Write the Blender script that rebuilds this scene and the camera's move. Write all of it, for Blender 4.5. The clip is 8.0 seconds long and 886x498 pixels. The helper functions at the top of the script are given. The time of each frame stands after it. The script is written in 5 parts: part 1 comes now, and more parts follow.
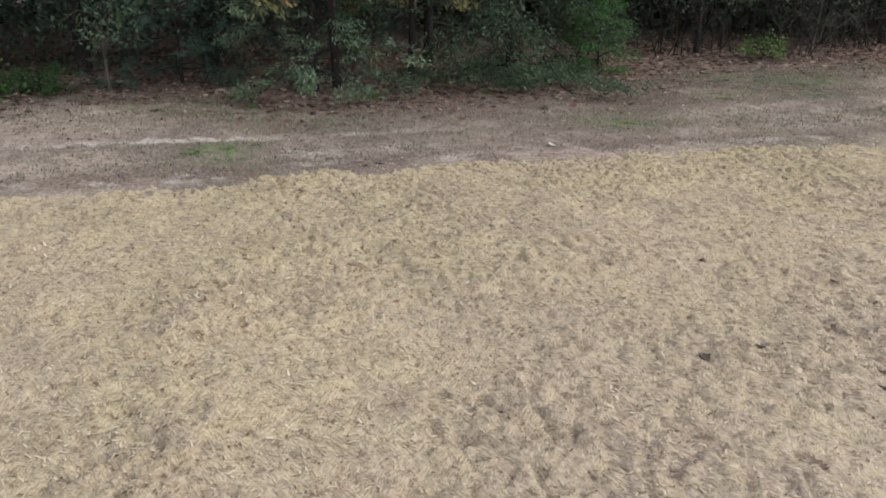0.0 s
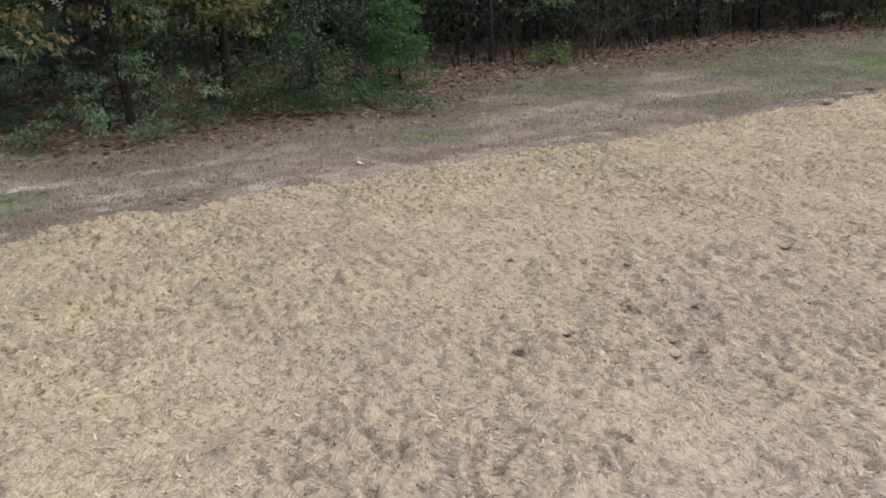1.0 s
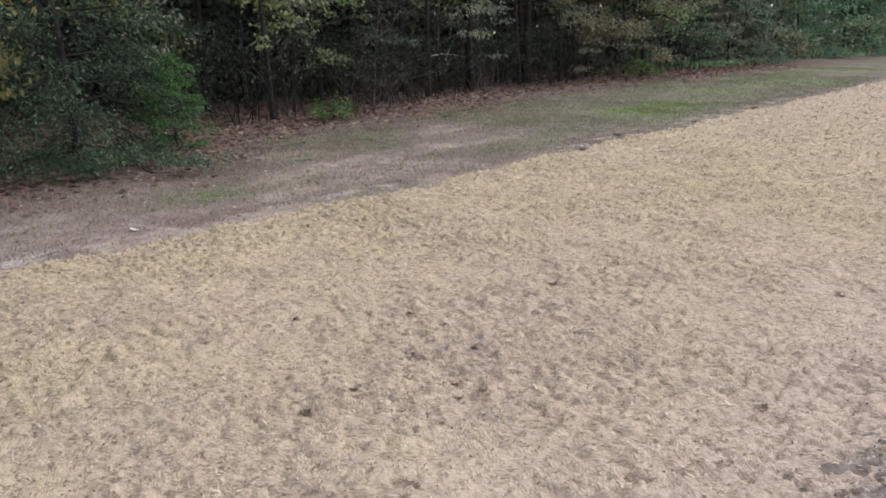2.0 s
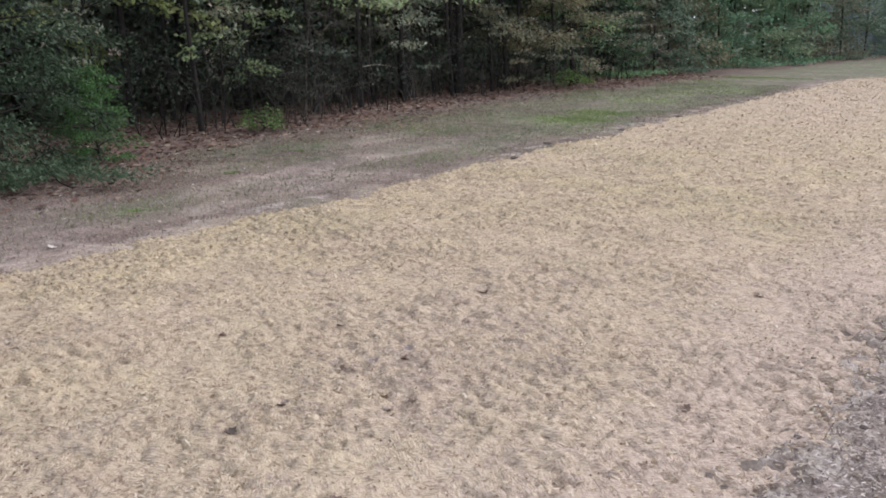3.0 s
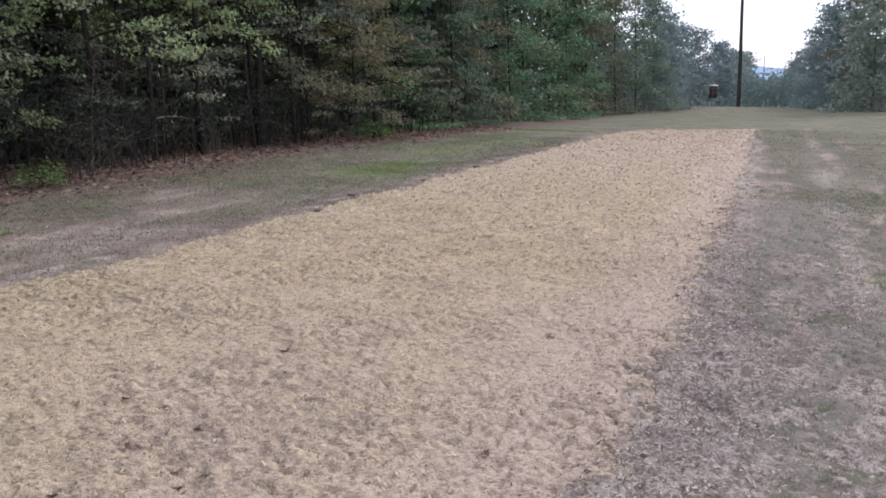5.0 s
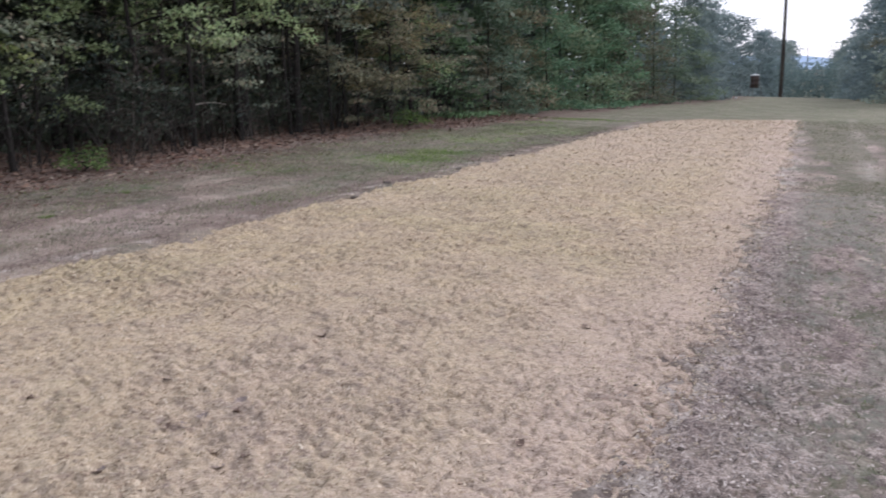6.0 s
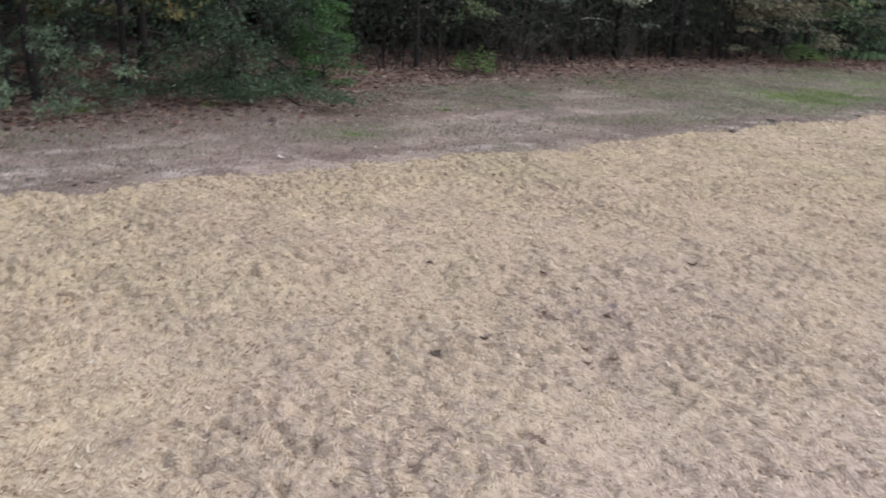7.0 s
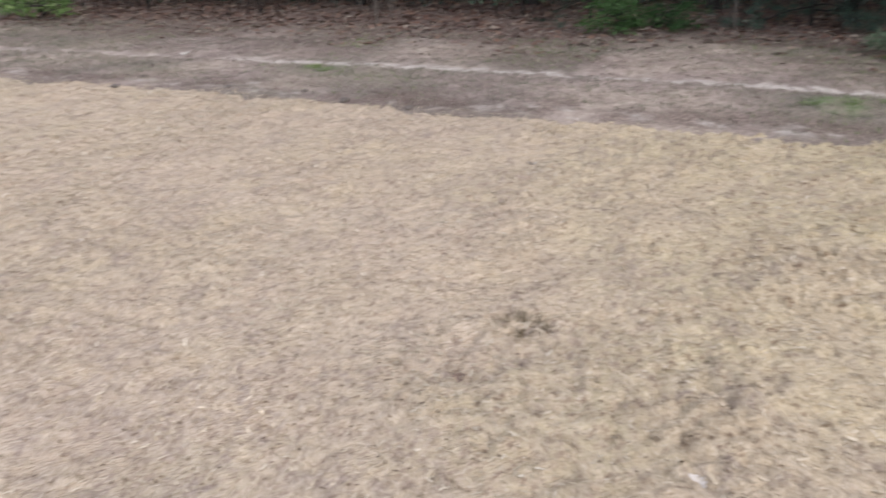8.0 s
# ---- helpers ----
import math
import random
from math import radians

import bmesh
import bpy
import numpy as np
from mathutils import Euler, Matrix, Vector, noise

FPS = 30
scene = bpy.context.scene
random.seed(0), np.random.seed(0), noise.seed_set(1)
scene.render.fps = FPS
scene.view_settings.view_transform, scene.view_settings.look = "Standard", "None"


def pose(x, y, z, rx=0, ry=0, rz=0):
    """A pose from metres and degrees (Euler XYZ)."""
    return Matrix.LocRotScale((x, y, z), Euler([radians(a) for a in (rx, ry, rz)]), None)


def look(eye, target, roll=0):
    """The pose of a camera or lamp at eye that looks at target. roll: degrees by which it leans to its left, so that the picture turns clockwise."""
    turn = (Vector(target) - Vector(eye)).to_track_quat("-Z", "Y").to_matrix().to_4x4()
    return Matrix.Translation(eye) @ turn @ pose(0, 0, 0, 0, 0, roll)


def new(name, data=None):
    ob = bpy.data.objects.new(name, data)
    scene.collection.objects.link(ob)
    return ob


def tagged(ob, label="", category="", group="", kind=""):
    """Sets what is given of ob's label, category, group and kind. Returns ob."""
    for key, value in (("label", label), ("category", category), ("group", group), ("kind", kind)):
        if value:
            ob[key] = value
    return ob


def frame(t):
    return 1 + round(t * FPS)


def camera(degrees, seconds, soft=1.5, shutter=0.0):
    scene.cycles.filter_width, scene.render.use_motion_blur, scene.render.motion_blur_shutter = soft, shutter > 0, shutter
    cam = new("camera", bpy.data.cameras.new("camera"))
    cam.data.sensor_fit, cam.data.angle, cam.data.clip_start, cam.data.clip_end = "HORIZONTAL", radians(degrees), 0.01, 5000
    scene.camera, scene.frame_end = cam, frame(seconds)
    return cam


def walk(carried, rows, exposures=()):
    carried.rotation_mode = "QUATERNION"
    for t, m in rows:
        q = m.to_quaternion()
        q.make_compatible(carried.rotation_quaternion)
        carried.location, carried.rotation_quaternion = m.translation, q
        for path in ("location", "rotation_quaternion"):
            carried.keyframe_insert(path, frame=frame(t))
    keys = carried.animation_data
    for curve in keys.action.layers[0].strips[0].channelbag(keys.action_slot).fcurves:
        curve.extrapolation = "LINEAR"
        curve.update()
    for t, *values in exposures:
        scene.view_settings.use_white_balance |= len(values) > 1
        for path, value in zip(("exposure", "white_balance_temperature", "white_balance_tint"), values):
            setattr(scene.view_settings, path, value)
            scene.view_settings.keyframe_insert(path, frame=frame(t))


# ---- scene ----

# ======================= camera and walk =======================
cam = camera(60.12, 8.0, soft=1.7, shutter=0.16)

# seconds, eye, heading, pitch, lean (degrees)
PATH = [
    (0.0, -0.223, -0.246, 1.544, 70.65, -19.47, -0.22),
    (0.5, -0.219, -0.219, 1.543, 68.74, -19.85, -2.43),
    (0.8, -0.189, -0.183, 1.566, 58.82, -19.40, -2.48),
    (1.0, -0.176, -0.159, 1.564, 57.45, -18.55, -2.92),
    (1.5, -0.128, -0.116, 1.572, 48.24, -16.94, -2.79),
    (1.7, -0.108, -0.107, 1.585, 44.80, -16.06, -2.95),
    (2.8, -0.068, -0.064, 1.570, 38.52, -15.25, -2.55),
    (3.0, -0.056, -0.054, 1.577, 37.03, -14.90, -2.92),
    (3.5, -0.036, -0.027, 1.582, 32.87, -13.75, -3.23),
    (4.0, -0.010, -0.015, 1.596, 27.29, -12.67, -2.99),
    (4.5, 0.000, 0.000, 1.601, 23.54, -11.71, -2.93),
    (4.7, -0.002, 0.005, 1.592, 23.19, -11.76, -2.34),
    (5.8, -0.009, 0.036, 1.594, 21.46, -11.81, -2.63),
    (6.0, -0.024, 0.005, 1.592, 25.12, -12.58, -1.77),
    (6.5, -0.112, -0.077, 1.567, 36.02, -15.20, 0.19),
    (7.0, -0.195, -0.200, 1.539, 50.54, -18.20, 2.29),
    (7.1, -0.214, -0.214, 1.537, 53.80, -18.40, 3.90),
    (7.2, -0.241, -0.234, 1.563, 62.03, -18.58, 2.25),
    (7.5, -0.308, -0.282, 1.584, 80.35, -20.21, -0.43),
    (7.8, -0.291, -0.328, 1.578, 100.95, -22.16, -0.79),
    (8.0, -0.303, -0.404, 1.555, 113.78, -22.82, -2.46),
]
walk(cam, [(t, pose(x, y, z, 90 + pitch, 0, yaw) @ pose(0, 0, 0, 0, 0, roll)) for t, x, y, z, yaw, pitch, roll in PATH],
     exposures=[(0.0, 0.0, 6460, 8), (1.5, 0.08, 6350, 11), (3.0, 0.2, 6200, 15), (3.5, 0.2, 6130, 15), (4.0, 0.22, 6100, 16), (4.5, 0.0, 6110, 18),
                (5.8, 0.0, 6150, 18), (6.5, -0.02, 6120, 18), (7.0, 0.12, 6180, 16), (7.5, 0.12, 6240, 15), (8.0, 0.18, 6230, 14)])

# ======================= sky and sun =======================
SUN_ELEV, SUN_TURN = 33.0, 25.0
world = bpy.data.worlds.new("overcast_sky")
scene.world = world
world.use_nodes = True
wn = world.node_tree
wn.nodes.clear()
sky = wn.nodes.new("ShaderNodeTexSky")
sky.sky_type = "NISHITA"
sky.sun_disc = False
sky.sun_elevation, sky.sun_rotation = radians(SUN_ELEV), radians(SUN_TURN)
cloud = wn.nodes.new("ShaderNodeMix")
cloud.data_type = "RGBA"
cloud.inputs[0].default_value = 0.8
cloud.inputs[7].default_value = (12.6, 13.0, 14.0, 1)
back = wn.nodes.new("ShaderNodeBackground")
back.inputs["Strength"].default_value = 0.1
wout = wn.nodes.new("ShaderNodeOutputWorld")
wn.links.new(sky.outputs[0], cloud.inputs[6])
wn.links.new(cloud.outputs[2], back.inputs["Color"])
wn.links.new(back.outputs[0], wout.inputs["Surface"])

sun_data = bpy.data.lights.new("sun", "SUN")
sun_data.energy, sun_data.angle, sun_data.color = 1.7, radians(12), (1.0, 0.96, 0.9)
sun = new("sun", sun_data)
el, az = radians(SUN_ELEV), radians(SUN_TURN)
sun.matrix_world = look((math.sin(az) * math.cos(el) * 50, math.cos(az) * math.cos(el) * 50, math.sin(el) * 50), (0, 0, 0))


# ======================= small helpers =======================
def node_mat(name):
    m = bpy.data.materials.new(name)
    m.use_nodes = True
    nt = m.node_tree
    nt.nodes.clear()
    out = nt.nodes.new("ShaderNodeOutputMaterial")
    bsdf = nt.nodes.new("ShaderNodeBsdfPrincipled")
    nt.links.new(bsdf.outputs[0], out.inputs["Surface"])
    return m, nt, bsdf, out


def n_noise(nt, scale, detail=4.0, rough=0.6, stretch=None):
    n = nt.nodes.new("ShaderNodeTexNoise")
    n.inputs["Scale"].default_value = scale
    n.inputs["Detail"].default_value = detail
    n.inputs["Roughness"].default_value = rough
    tc = nt.nodes.new("ShaderNodeTexCoord")
    if stretch:
        mp = nt.nodes.new("ShaderNodeMapping")
        mp.inputs["Scale"].default_value = stretch
        nt.links.new(tc.outputs["Object"], mp.inputs["Vector"])
        nt.links.new(mp.outputs[0], n.inputs["Vector"])
    else:
        nt.links.new(tc.outputs["Object"], n.inputs["Vector"])
    return n.outputs["Fac"]


def n_fibre(nt, scale, turn, long=6.0, detail=3.0):
    """Noise drawn out along one direction of the ground, as lying fibres are."""
    n = nt.nodes.new("ShaderNodeTexNoise")
    n.inputs["Scale"].default_value = scale
    n.inputs["Detail"].default_value = detail
    n.inputs["Roughness"].default_value = 0.6
    n.inputs["Distortion"].default_value = 0.5
    tc = nt.nodes.new("ShaderNodeTexCoord")
    mp = nt.nodes.new("ShaderNodeMapping")
    mp.vector_type = "TEXTURE"
    mp.inputs["Rotation"].default_value = (0, 0, radians(turn))
    mp.inputs["Scale"].default_value = (long, 1, 1)
    nt.links.new(tc.outputs["Object"], mp.inputs["Vector"])
    nt.links.new(mp.outputs[0], n.inputs["Vector"])
    return n.outputs["Fac"]


def n_ramp(nt, fac, stops):
    r = nt.nodes.new("ShaderNodeValToRGB")
    e = r.color_ramp.elements
    e[0].position, e[0].color = stops[0][0], (*stops[0][1], 1)
    e[1].position, e[1].color = stops[-1][0], (*stops[-1][1], 1)
    for p, c in stops[1:-1]:
        k = e.new(p)
        k.color = (*c, 1)
    nt.links.new(fac, r.inputs[0])
    return r.outputs[0]


def n_mix(nt, fac, a, b, mode="MIX"):
    m = nt.nodes.new("ShaderNodeMix")
    m.data_type, m.blend_type = "RGBA", mode
    for sock, v in ((m.inputs[0], fac), (m.inputs[6], a), (m.inputs[7], b)):
        if isinstance(v, (int, float)):
            sock.default_value = v
        elif isinstance(v, tuple):
            sock.default_value = (*v, 1)
        else:
            nt.links.new(v, sock)
    return m.outputs[2]


def n_math(nt, op, a, b=0.0, clamp=False):
    m = nt.nodes.new("ShaderNodeMath")
    m.operation, m.use_clamp = op, clamp
    for sock, v in ((m.inputs[0], a), (m.inputs[1], b)):
        if isinstance(v, (int, float)):
            sock.default_value = v
        else:
            nt.links.new(v, sock)
    return m.outputs[0]


def n_bump(nt, bsdf, height, strength, distance):
    b = nt.nodes.new("ShaderNodeBump")
    b.inputs["Strength"].default_value = strength
    b.inputs["Distance"].default_value = distance
    nt.links.new(height, b.inputs["Height"])
    nt.links.new(b.outputs[0], bsdf.inputs["Normal"])


def n_attr(nt, name):
    a = nt.nodes.new("ShaderNodeAttribute")
    a.attribute_name = name
    s = nt.nodes.new("ShaderNodeSeparateColor")
    nt.links.new(a.outputs["Color"], s.inputs[0])
    return s.outputs


def n_island(nt):
    g = nt.nodes.new("ShaderNodeNewGeometry")
    return g.outputs["Random Per Island"]


# value noise on arrays
TABLE = np.random.RandomState(5).rand(512, 512)


def vnoise(x, y, k=0):
    xi, yi = np.floor(x).astype(int), np.floor(y).astype(int)
    fx, fy = x - xi, y - yi
    fx, fy = fx * fx * (3 - 2 * fx), fy * fy * (3 - 2 * fy)
    xi, yi = xi + 37 * k, yi + 91 * k
    a, b = TABLE[xi % 512, yi % 512], TABLE[(xi + 1) % 512, yi % 512]
    c, d = TABLE[xi % 512, (yi + 1) % 512], TABLE[(xi + 1) % 512, (yi + 1) % 512]
    return (a * (1 - fx) + b * fx) * (1 - fy) + (c * (1 - fx) + d * fx) * fy


def fbm(x, y, octaves=4, k=0):
    s, amp, tot = 0.0, 1.0, 0.0
    for o in range(octaves):
        s = s + amp * vnoise(x * 2 ** o, y * 2 ** o, k + o)
        tot += amp
        amp *= 0.5
    return s / tot


def smooth(a, b, v):
    t = np.clip((v - a) / (b - a), 0, 1)
    return t * t * (3 - 2 * t)


def blob(x, y, cx, cy, r):
    return np.exp(-((x - cx) ** 2 + (y - cy) ** 2) / (r * r))


def mesh_of(name, verts, faces, materials, smooth_shade=False):
    me = bpy.data.meshes.new(name)
    me.from_pydata(verts, [], faces)
    for m in materials:
        me.materials.append(m)
    if smooth_shade:
        me.polygons.foreach_set("use_smooth", [True] * len(me.polygons))
    return me


def quads(name, v, material, smooth_shade=False, corners=4):
    """A mesh of separate faces out of an array of n x corners x 3."""
    n = len(v)
    me = bpy.data.meshes.new(name)
    me.vertices.add(n * corners)
    me.vertices.foreach_set("co", np.ascontiguousarray(v, dtype=np.float32).ravel())
    me.loops.add(n * corners)
    me.loops.foreach_set("vertex_index", np.arange(n * corners, dtype=np.int32))
    me.polygons.add(n)
    me.polygons.foreach_set("loop_start", np.arange(0, n * corners, corners, dtype=np.int32))
    me.update(calc_edges=True)
    me.materials.append(material)
    return me


def sheet(name, X, Y, Z, materials, masks=None):
    """A grid mesh over 2D arrays, smooth shaded, with a colour attribute of masks."""
    r, c = X.shape
    idx = np.arange(r * c).reshape(r, c)
    f = np.stack([idx[:-1, :-1], idx[:-1, 1:], idx[1:, 1:], idx[1:, :-1]], -1).reshape(-1)
    me = bpy.data.meshes.new(name)
    me.vertices.add(r * c)
    me.vertices.foreach_set("co", np.stack([X, Y, Z], -1).astype(np.float32).ravel())
    n = (r - 1) * (c - 1)
    me.loops.add(n * 4)
    me.loops.foreach_set("vertex_index", f.astype(np.int32))
    me.polygons.add(n)
    me.polygons.foreach_set("loop_start", np.arange(0, n * 4, 4, dtype=np.int32))
    me.polygons.foreach_set("use_smooth", np.ones(n, dtype=bool))
    me.update(calc_edges=True)
    if masks is not None:
        at = me.color_attributes.new("masks", "FLOAT_COLOR", "POINT")
        rgba = np.stack([*masks, np.ones_like(X)], -1).astype(np.float32)
        at.data.foreach_set("color", rgba.ravel())
    for m in materials:
        me.materials.append(m)
    return me


def steps(lo, hi, step, far_lo, far_hi, grow, back=None):
    """Grid lines: even from lo to hi, then wider and wider to the far ends."""
    mid = list(np.arange(lo, hi + step * 0.5, step))
    up, d = [], step
    v = mid[-1]
    while v < far_hi:
        d *= grow
        v += d
        up.append(min(v, far_hi))
    down, d = [], step
    v = mid[0]
    while v > far_lo:
        d *= back or grow
        v -= d
        down.append(max(v, far_lo))
    return np.array(down[::-1] + mid + up)


def part(name, me, parent, label=""):
    ob = new(name, me)
    ob.parent = parent
    if label:
        tagged(ob, label)
    return ob


# ======================= materials =======================
def straw_ground_material():
    m, nt, b, _ = node_mat("straw_thatch")
    mask = n_attr(nt, "masks")
    fine = n_noise(nt, 62, 4, 0.7)
    mid = n_noise(nt, 27, 4, 0.66, (0.8, 1.15, 1.0))
    crumb = n_noise(nt, 115, 2, 0.5)
    big = n_noise(nt, 0.9, 3, 0.55)
    swirl = n_ramp(nt, n_noise(nt, 7, 2, 0.5), [(0.44, (0, 0, 0)), (0.56, (1, 1, 1))])
    fibre = n_mix(nt, swirl, n_fibre(nt, 135, 28, 5.0), n_fibre(nt, 135, -38, 5.0))
    c = n_ramp(nt, fibre, [(0.34, (0.345, 0.27, 0.19)), (0.45, (0.51, 0.416, 0.304)), (0.55, (0.59, 0.492, 0.37)), (0.68, (0.71, 0.615, 0.49))])
    # Dark specks put the shade of small pits into the straw colour.
    c2 = n_ramp(nt, mid, [(0.35, (0.40, 0.33, 0.275)), (0.385, (0.68, 0.62, 0.57)), (0.415, (0.95, 0.94, 0.92)), (0.50, (1.02, 1.02, 1.02)), (0.64, (1.10, 1.09, 1.07))])
    c = n_mix(nt, 1.0, c, c2, "MULTIPLY")
    warm = n_ramp(nt, big, [(0.407, (0.975, 0.95, 0.92)), (0.593, (0.97, 0.96, 0.87))])
    c = n_mix(nt, 1.0, c, warm, "MULTIPLY")
    patch = n_noise(nt, 4.5, 3, 0.6)
    c = n_mix(nt, 1.0, c, n_ramp(nt, patch, [(0.38, (0.93, 0.905, 0.88)), (0.5, (1.0, 1.0, 1.0)), (0.62, (1.05, 1.045, 0.99))]), "MULTIPLY")
    c = n_mix(nt, n_ramp(nt, crumb, [(0.64, (0, 0, 0)), (0.72, (0.7, 0.7, 0.7))]), c, (0.76, 0.68, 0.565))
    grey = n_ramp(nt, fine, [(0.407, (0.10, 0.073, 0.055)), (0.500, (0.27, 0.21, 0.165)), (0.612, (0.44, 0.365, 0.30))])
    soil_shade = n_math(nt, "MULTIPLY", mask[0], n_ramp(nt, mid, [(0.407, (1, 1, 1)), (0.562, (0.45, 0.45, 0.45))]), True)
    c = n_mix(nt, soil_shade, c, grey)
    green = n_math(nt, "MULTIPLY", mask[1], n_ramp(nt, mid, [(0.463, (0, 0, 0)), (0.574, (0.28, 0.28, 0.28))]), True)
    c = n_mix(nt, green, c, (0.36, 0.37, 0.17))
    pink = n_math(nt, "MULTIPLY", mask[2], 0.74, True)
    c = n_mix(nt, pink, c, n_ramp(nt, fibre, [(0.34, (0.40, 0.30, 0.245)), (0.475, (0.55, 0.43, 0.355)), (0.612, (0.68, 0.56, 0.475))]))
    nt.links.new(c, b.inputs["Base Color"])
    b.inputs["Roughness"].default_value = 0.95
    b.inputs["Specular IOR Level"].default_value = 0.12
    n_bump(nt, b, n_mix(nt, 0.35, fibre, fine), 1.0, 0.022)
    return m


def ground_material():
    m, nt, b, _ = node_mat("verge_soil")
    mask = n_attr(nt, "masks")
    fine = n_noise(nt, 42, 5, 0.75)
    mid = n_noise(nt, 6, 4, 0.65)
    big = n_noise(nt, 0.8, 3, 0.55)
    c1 = n_ramp(nt, fine, [(0.376, (0.155, 0.128, 0.113)), (0.5, (0.30, 0.253, 0.225)), (0.636, (0.49, 0.425, 0.38))])
    c2 = n_ramp(nt, mid, [(0.39, (0.15, 0.124, 0.108)), (0.5, (0.255, 0.215, 0.19)), (0.61, (0.35, 0.302, 0.27))])
    c = n_mix(nt, 0.5, c1, c2)
    c = n_mix(nt, 1.0, c, n_ramp(nt, big, [(0.40, (0.98, 0.915, 0.90)), (0.5, (1.20, 1.13, 1.09)), (0.60, (1.40, 1.34, 1.25))]), "MULTIPLY")
    green = n_math(nt, "MULTIPLY", n_math(nt, "MULTIPLY", mask[1], 1.3, True), n_ramp(nt, mid, [(0.38, (0.3, 0.3, 0.3)), (0.62, (1, 1, 1))]), True)
    fresh = n_ramp(nt, mask[1], [(0.66, (0, 0, 0)), (1.0, (1, 1, 1))])
    sward = n_mix(nt, fresh, n_mix(nt, fine, (0.055, 0.062, 0.041), (0.122, 0.13, 0.088)), n_mix(nt, fine, (0.088, 0.14, 0.055), (0.20, 0.275, 0.11)))
    c = n_mix(nt, green, c, sward)
    litter = n_ramp(nt, fine, [(0.376, (0.055, 0.039, 0.033)), (0.500, (0.15, 0.105, 0.087)), (0.636, (0.31, 0.232, 0.195))])
    lit = n_math(nt, "MULTIPLY", mask[2], n_ramp(nt, mid, [(0.376, (0.65, 0.65, 0.65)), (0.562, (1, 1, 1))]), True)
    c = n_mix(nt, lit, c, litter)
    sandc = n_ramp(nt, fine, [(0.40, (0.34, 0.29, 0.25)), (0.5, (0.52, 0.46, 0.405)), (0.6, (0.66, 0.60, 0.54))])
    sand = n_math(nt, "MULTIPLY", mask[0], n_ramp(nt, mid, [(0.401, (0.15, 0.15, 0.15)), (0.537, (1, 1, 1))]), True)
    c = n_mix(nt, sand, c, sandc)
    nt.links.new(c, b.inputs["Base Color"])
    b.inputs["Roughness"].default_value = 0.95
    b.inputs["Specular IOR Level"].default_value = 0.15
    n_bump(nt, b, fine, 0.8, 0.015)
    return m


def mulch_material():
    m, nt, b, _ = node_mat("crumbly_mulch")
    mask = n_attr(nt, "masks")
    fine = n_noise(nt, 75, 5, 0.8)
    mid = n_noise(nt, 19, 4, 0.7)
    big = n_noise(nt, 2.2, 3, 0.55)
    c1 = n_ramp(nt, fine, [(0.38, (0.11, 0.09, 0.083)), (0.47, (0.25, 0.213, 0.198)), (0.56, (0.36, 0.313, 0.29)), (0.64, (0.60, 0.545, 0.51))])
    c2 = n_ramp(nt, mid, [(0.38, (0.10, 0.08, 0.074)), (0.5, (0.24, 0.20, 0.183)), (0.62, (0.38, 0.325, 0.295))])
    c = n_mix(nt, 0.45, c1, c2)
    c = n_mix(nt, 1.0, c, n_ramp(nt, big, [(0.40, (0.92, 0.86, 0.85)), (0.5, (1.08, 1.02, 0.98)), (0.60, (1.25, 1.18, 1.12))]), "MULTIPLY")
    green = n_math(nt, "MULTIPLY", mask[1], n_ramp(nt, mid, [(0.413, (0.2, 0.2, 0.2)), (0.562, (1, 1, 1))]), True)
    c = n_mix(nt, green, c, n_mix(nt, fine, (0.15, 0.152, 0.12), (0.29, 0.29, 0.235)))
    pale = n_ramp(nt, fine, [(0.39, (0.22, 0.175, 0.15)), (0.5, (0.47, 0.39, 0.34)), (0.6, (0.64, 0.555, 0.50))])
    sand = n_math(nt, "MULTIPLY", mask[0], n_ramp(nt, mid, [(0.43, (0.1, 0.1, 0.1)), (0.55, (1, 1, 1))]), True)
    c = n_mix(nt, sand, c, pale)
    nt.links.new(c, b.inputs["Base Color"])
    b.inputs["Roughness"].default_value = 0.95
    b.inputs["Specular IOR Level"].default_value = 0.1
    n_bump(nt, b, n_mix(nt, 0.5, fine, mid), 1.0, 0.02)
    return m


def island_material(name, stops, rough=0.8, translucent=0.0, spec=0.3, own=False):
    """Leaves, blades and straws: each piece takes its colour from the stops."""
    m, nt, b, out = node_mat(name)
    isl = n_island(nt)
    c = n_ramp(nt, isl, stops)
    c = n_mix(nt, 1.0, c, n_ramp(nt, n_noise(nt, 1.3, 2), [(0.3, (0.78, 0.80, 0.80)), (0.7, (1.12, 1.10, 1.05))]), "MULTIPLY")
    if own:
        info = nt.nodes.new("ShaderNodeObjectInfo")
        c = n_mix(nt, 1.0, c, n_ramp(nt, info.outputs["Random"], [(0.0, (0.70, 0.76, 0.84)), (0.5, (1.0, 1.0, 1.0)), (1.0, (1.28, 1.20, 1.02))]), "MULTIPLY")
    nt.links.new(c, b.inputs["Base Color"])
    b.inputs["Roughness"].default_value = rough
    b.inputs["Specular IOR Level"].default_value = spec
    if translucent:
        tr = nt.nodes.new("ShaderNodeBsdfTranslucent")
        nt.links.new(c, tr.inputs["Color"])
        mx = nt.nodes.new("ShaderNodeMixShader")
        mx.inputs[0].default_value = translucent
        nt.links.new(b.outputs[0], mx.inputs[1])
        nt.links.new(tr.outputs[0], mx.inputs[2])
        nt.links.new(mx.outputs[0], out.inputs["Surface"])
    return m


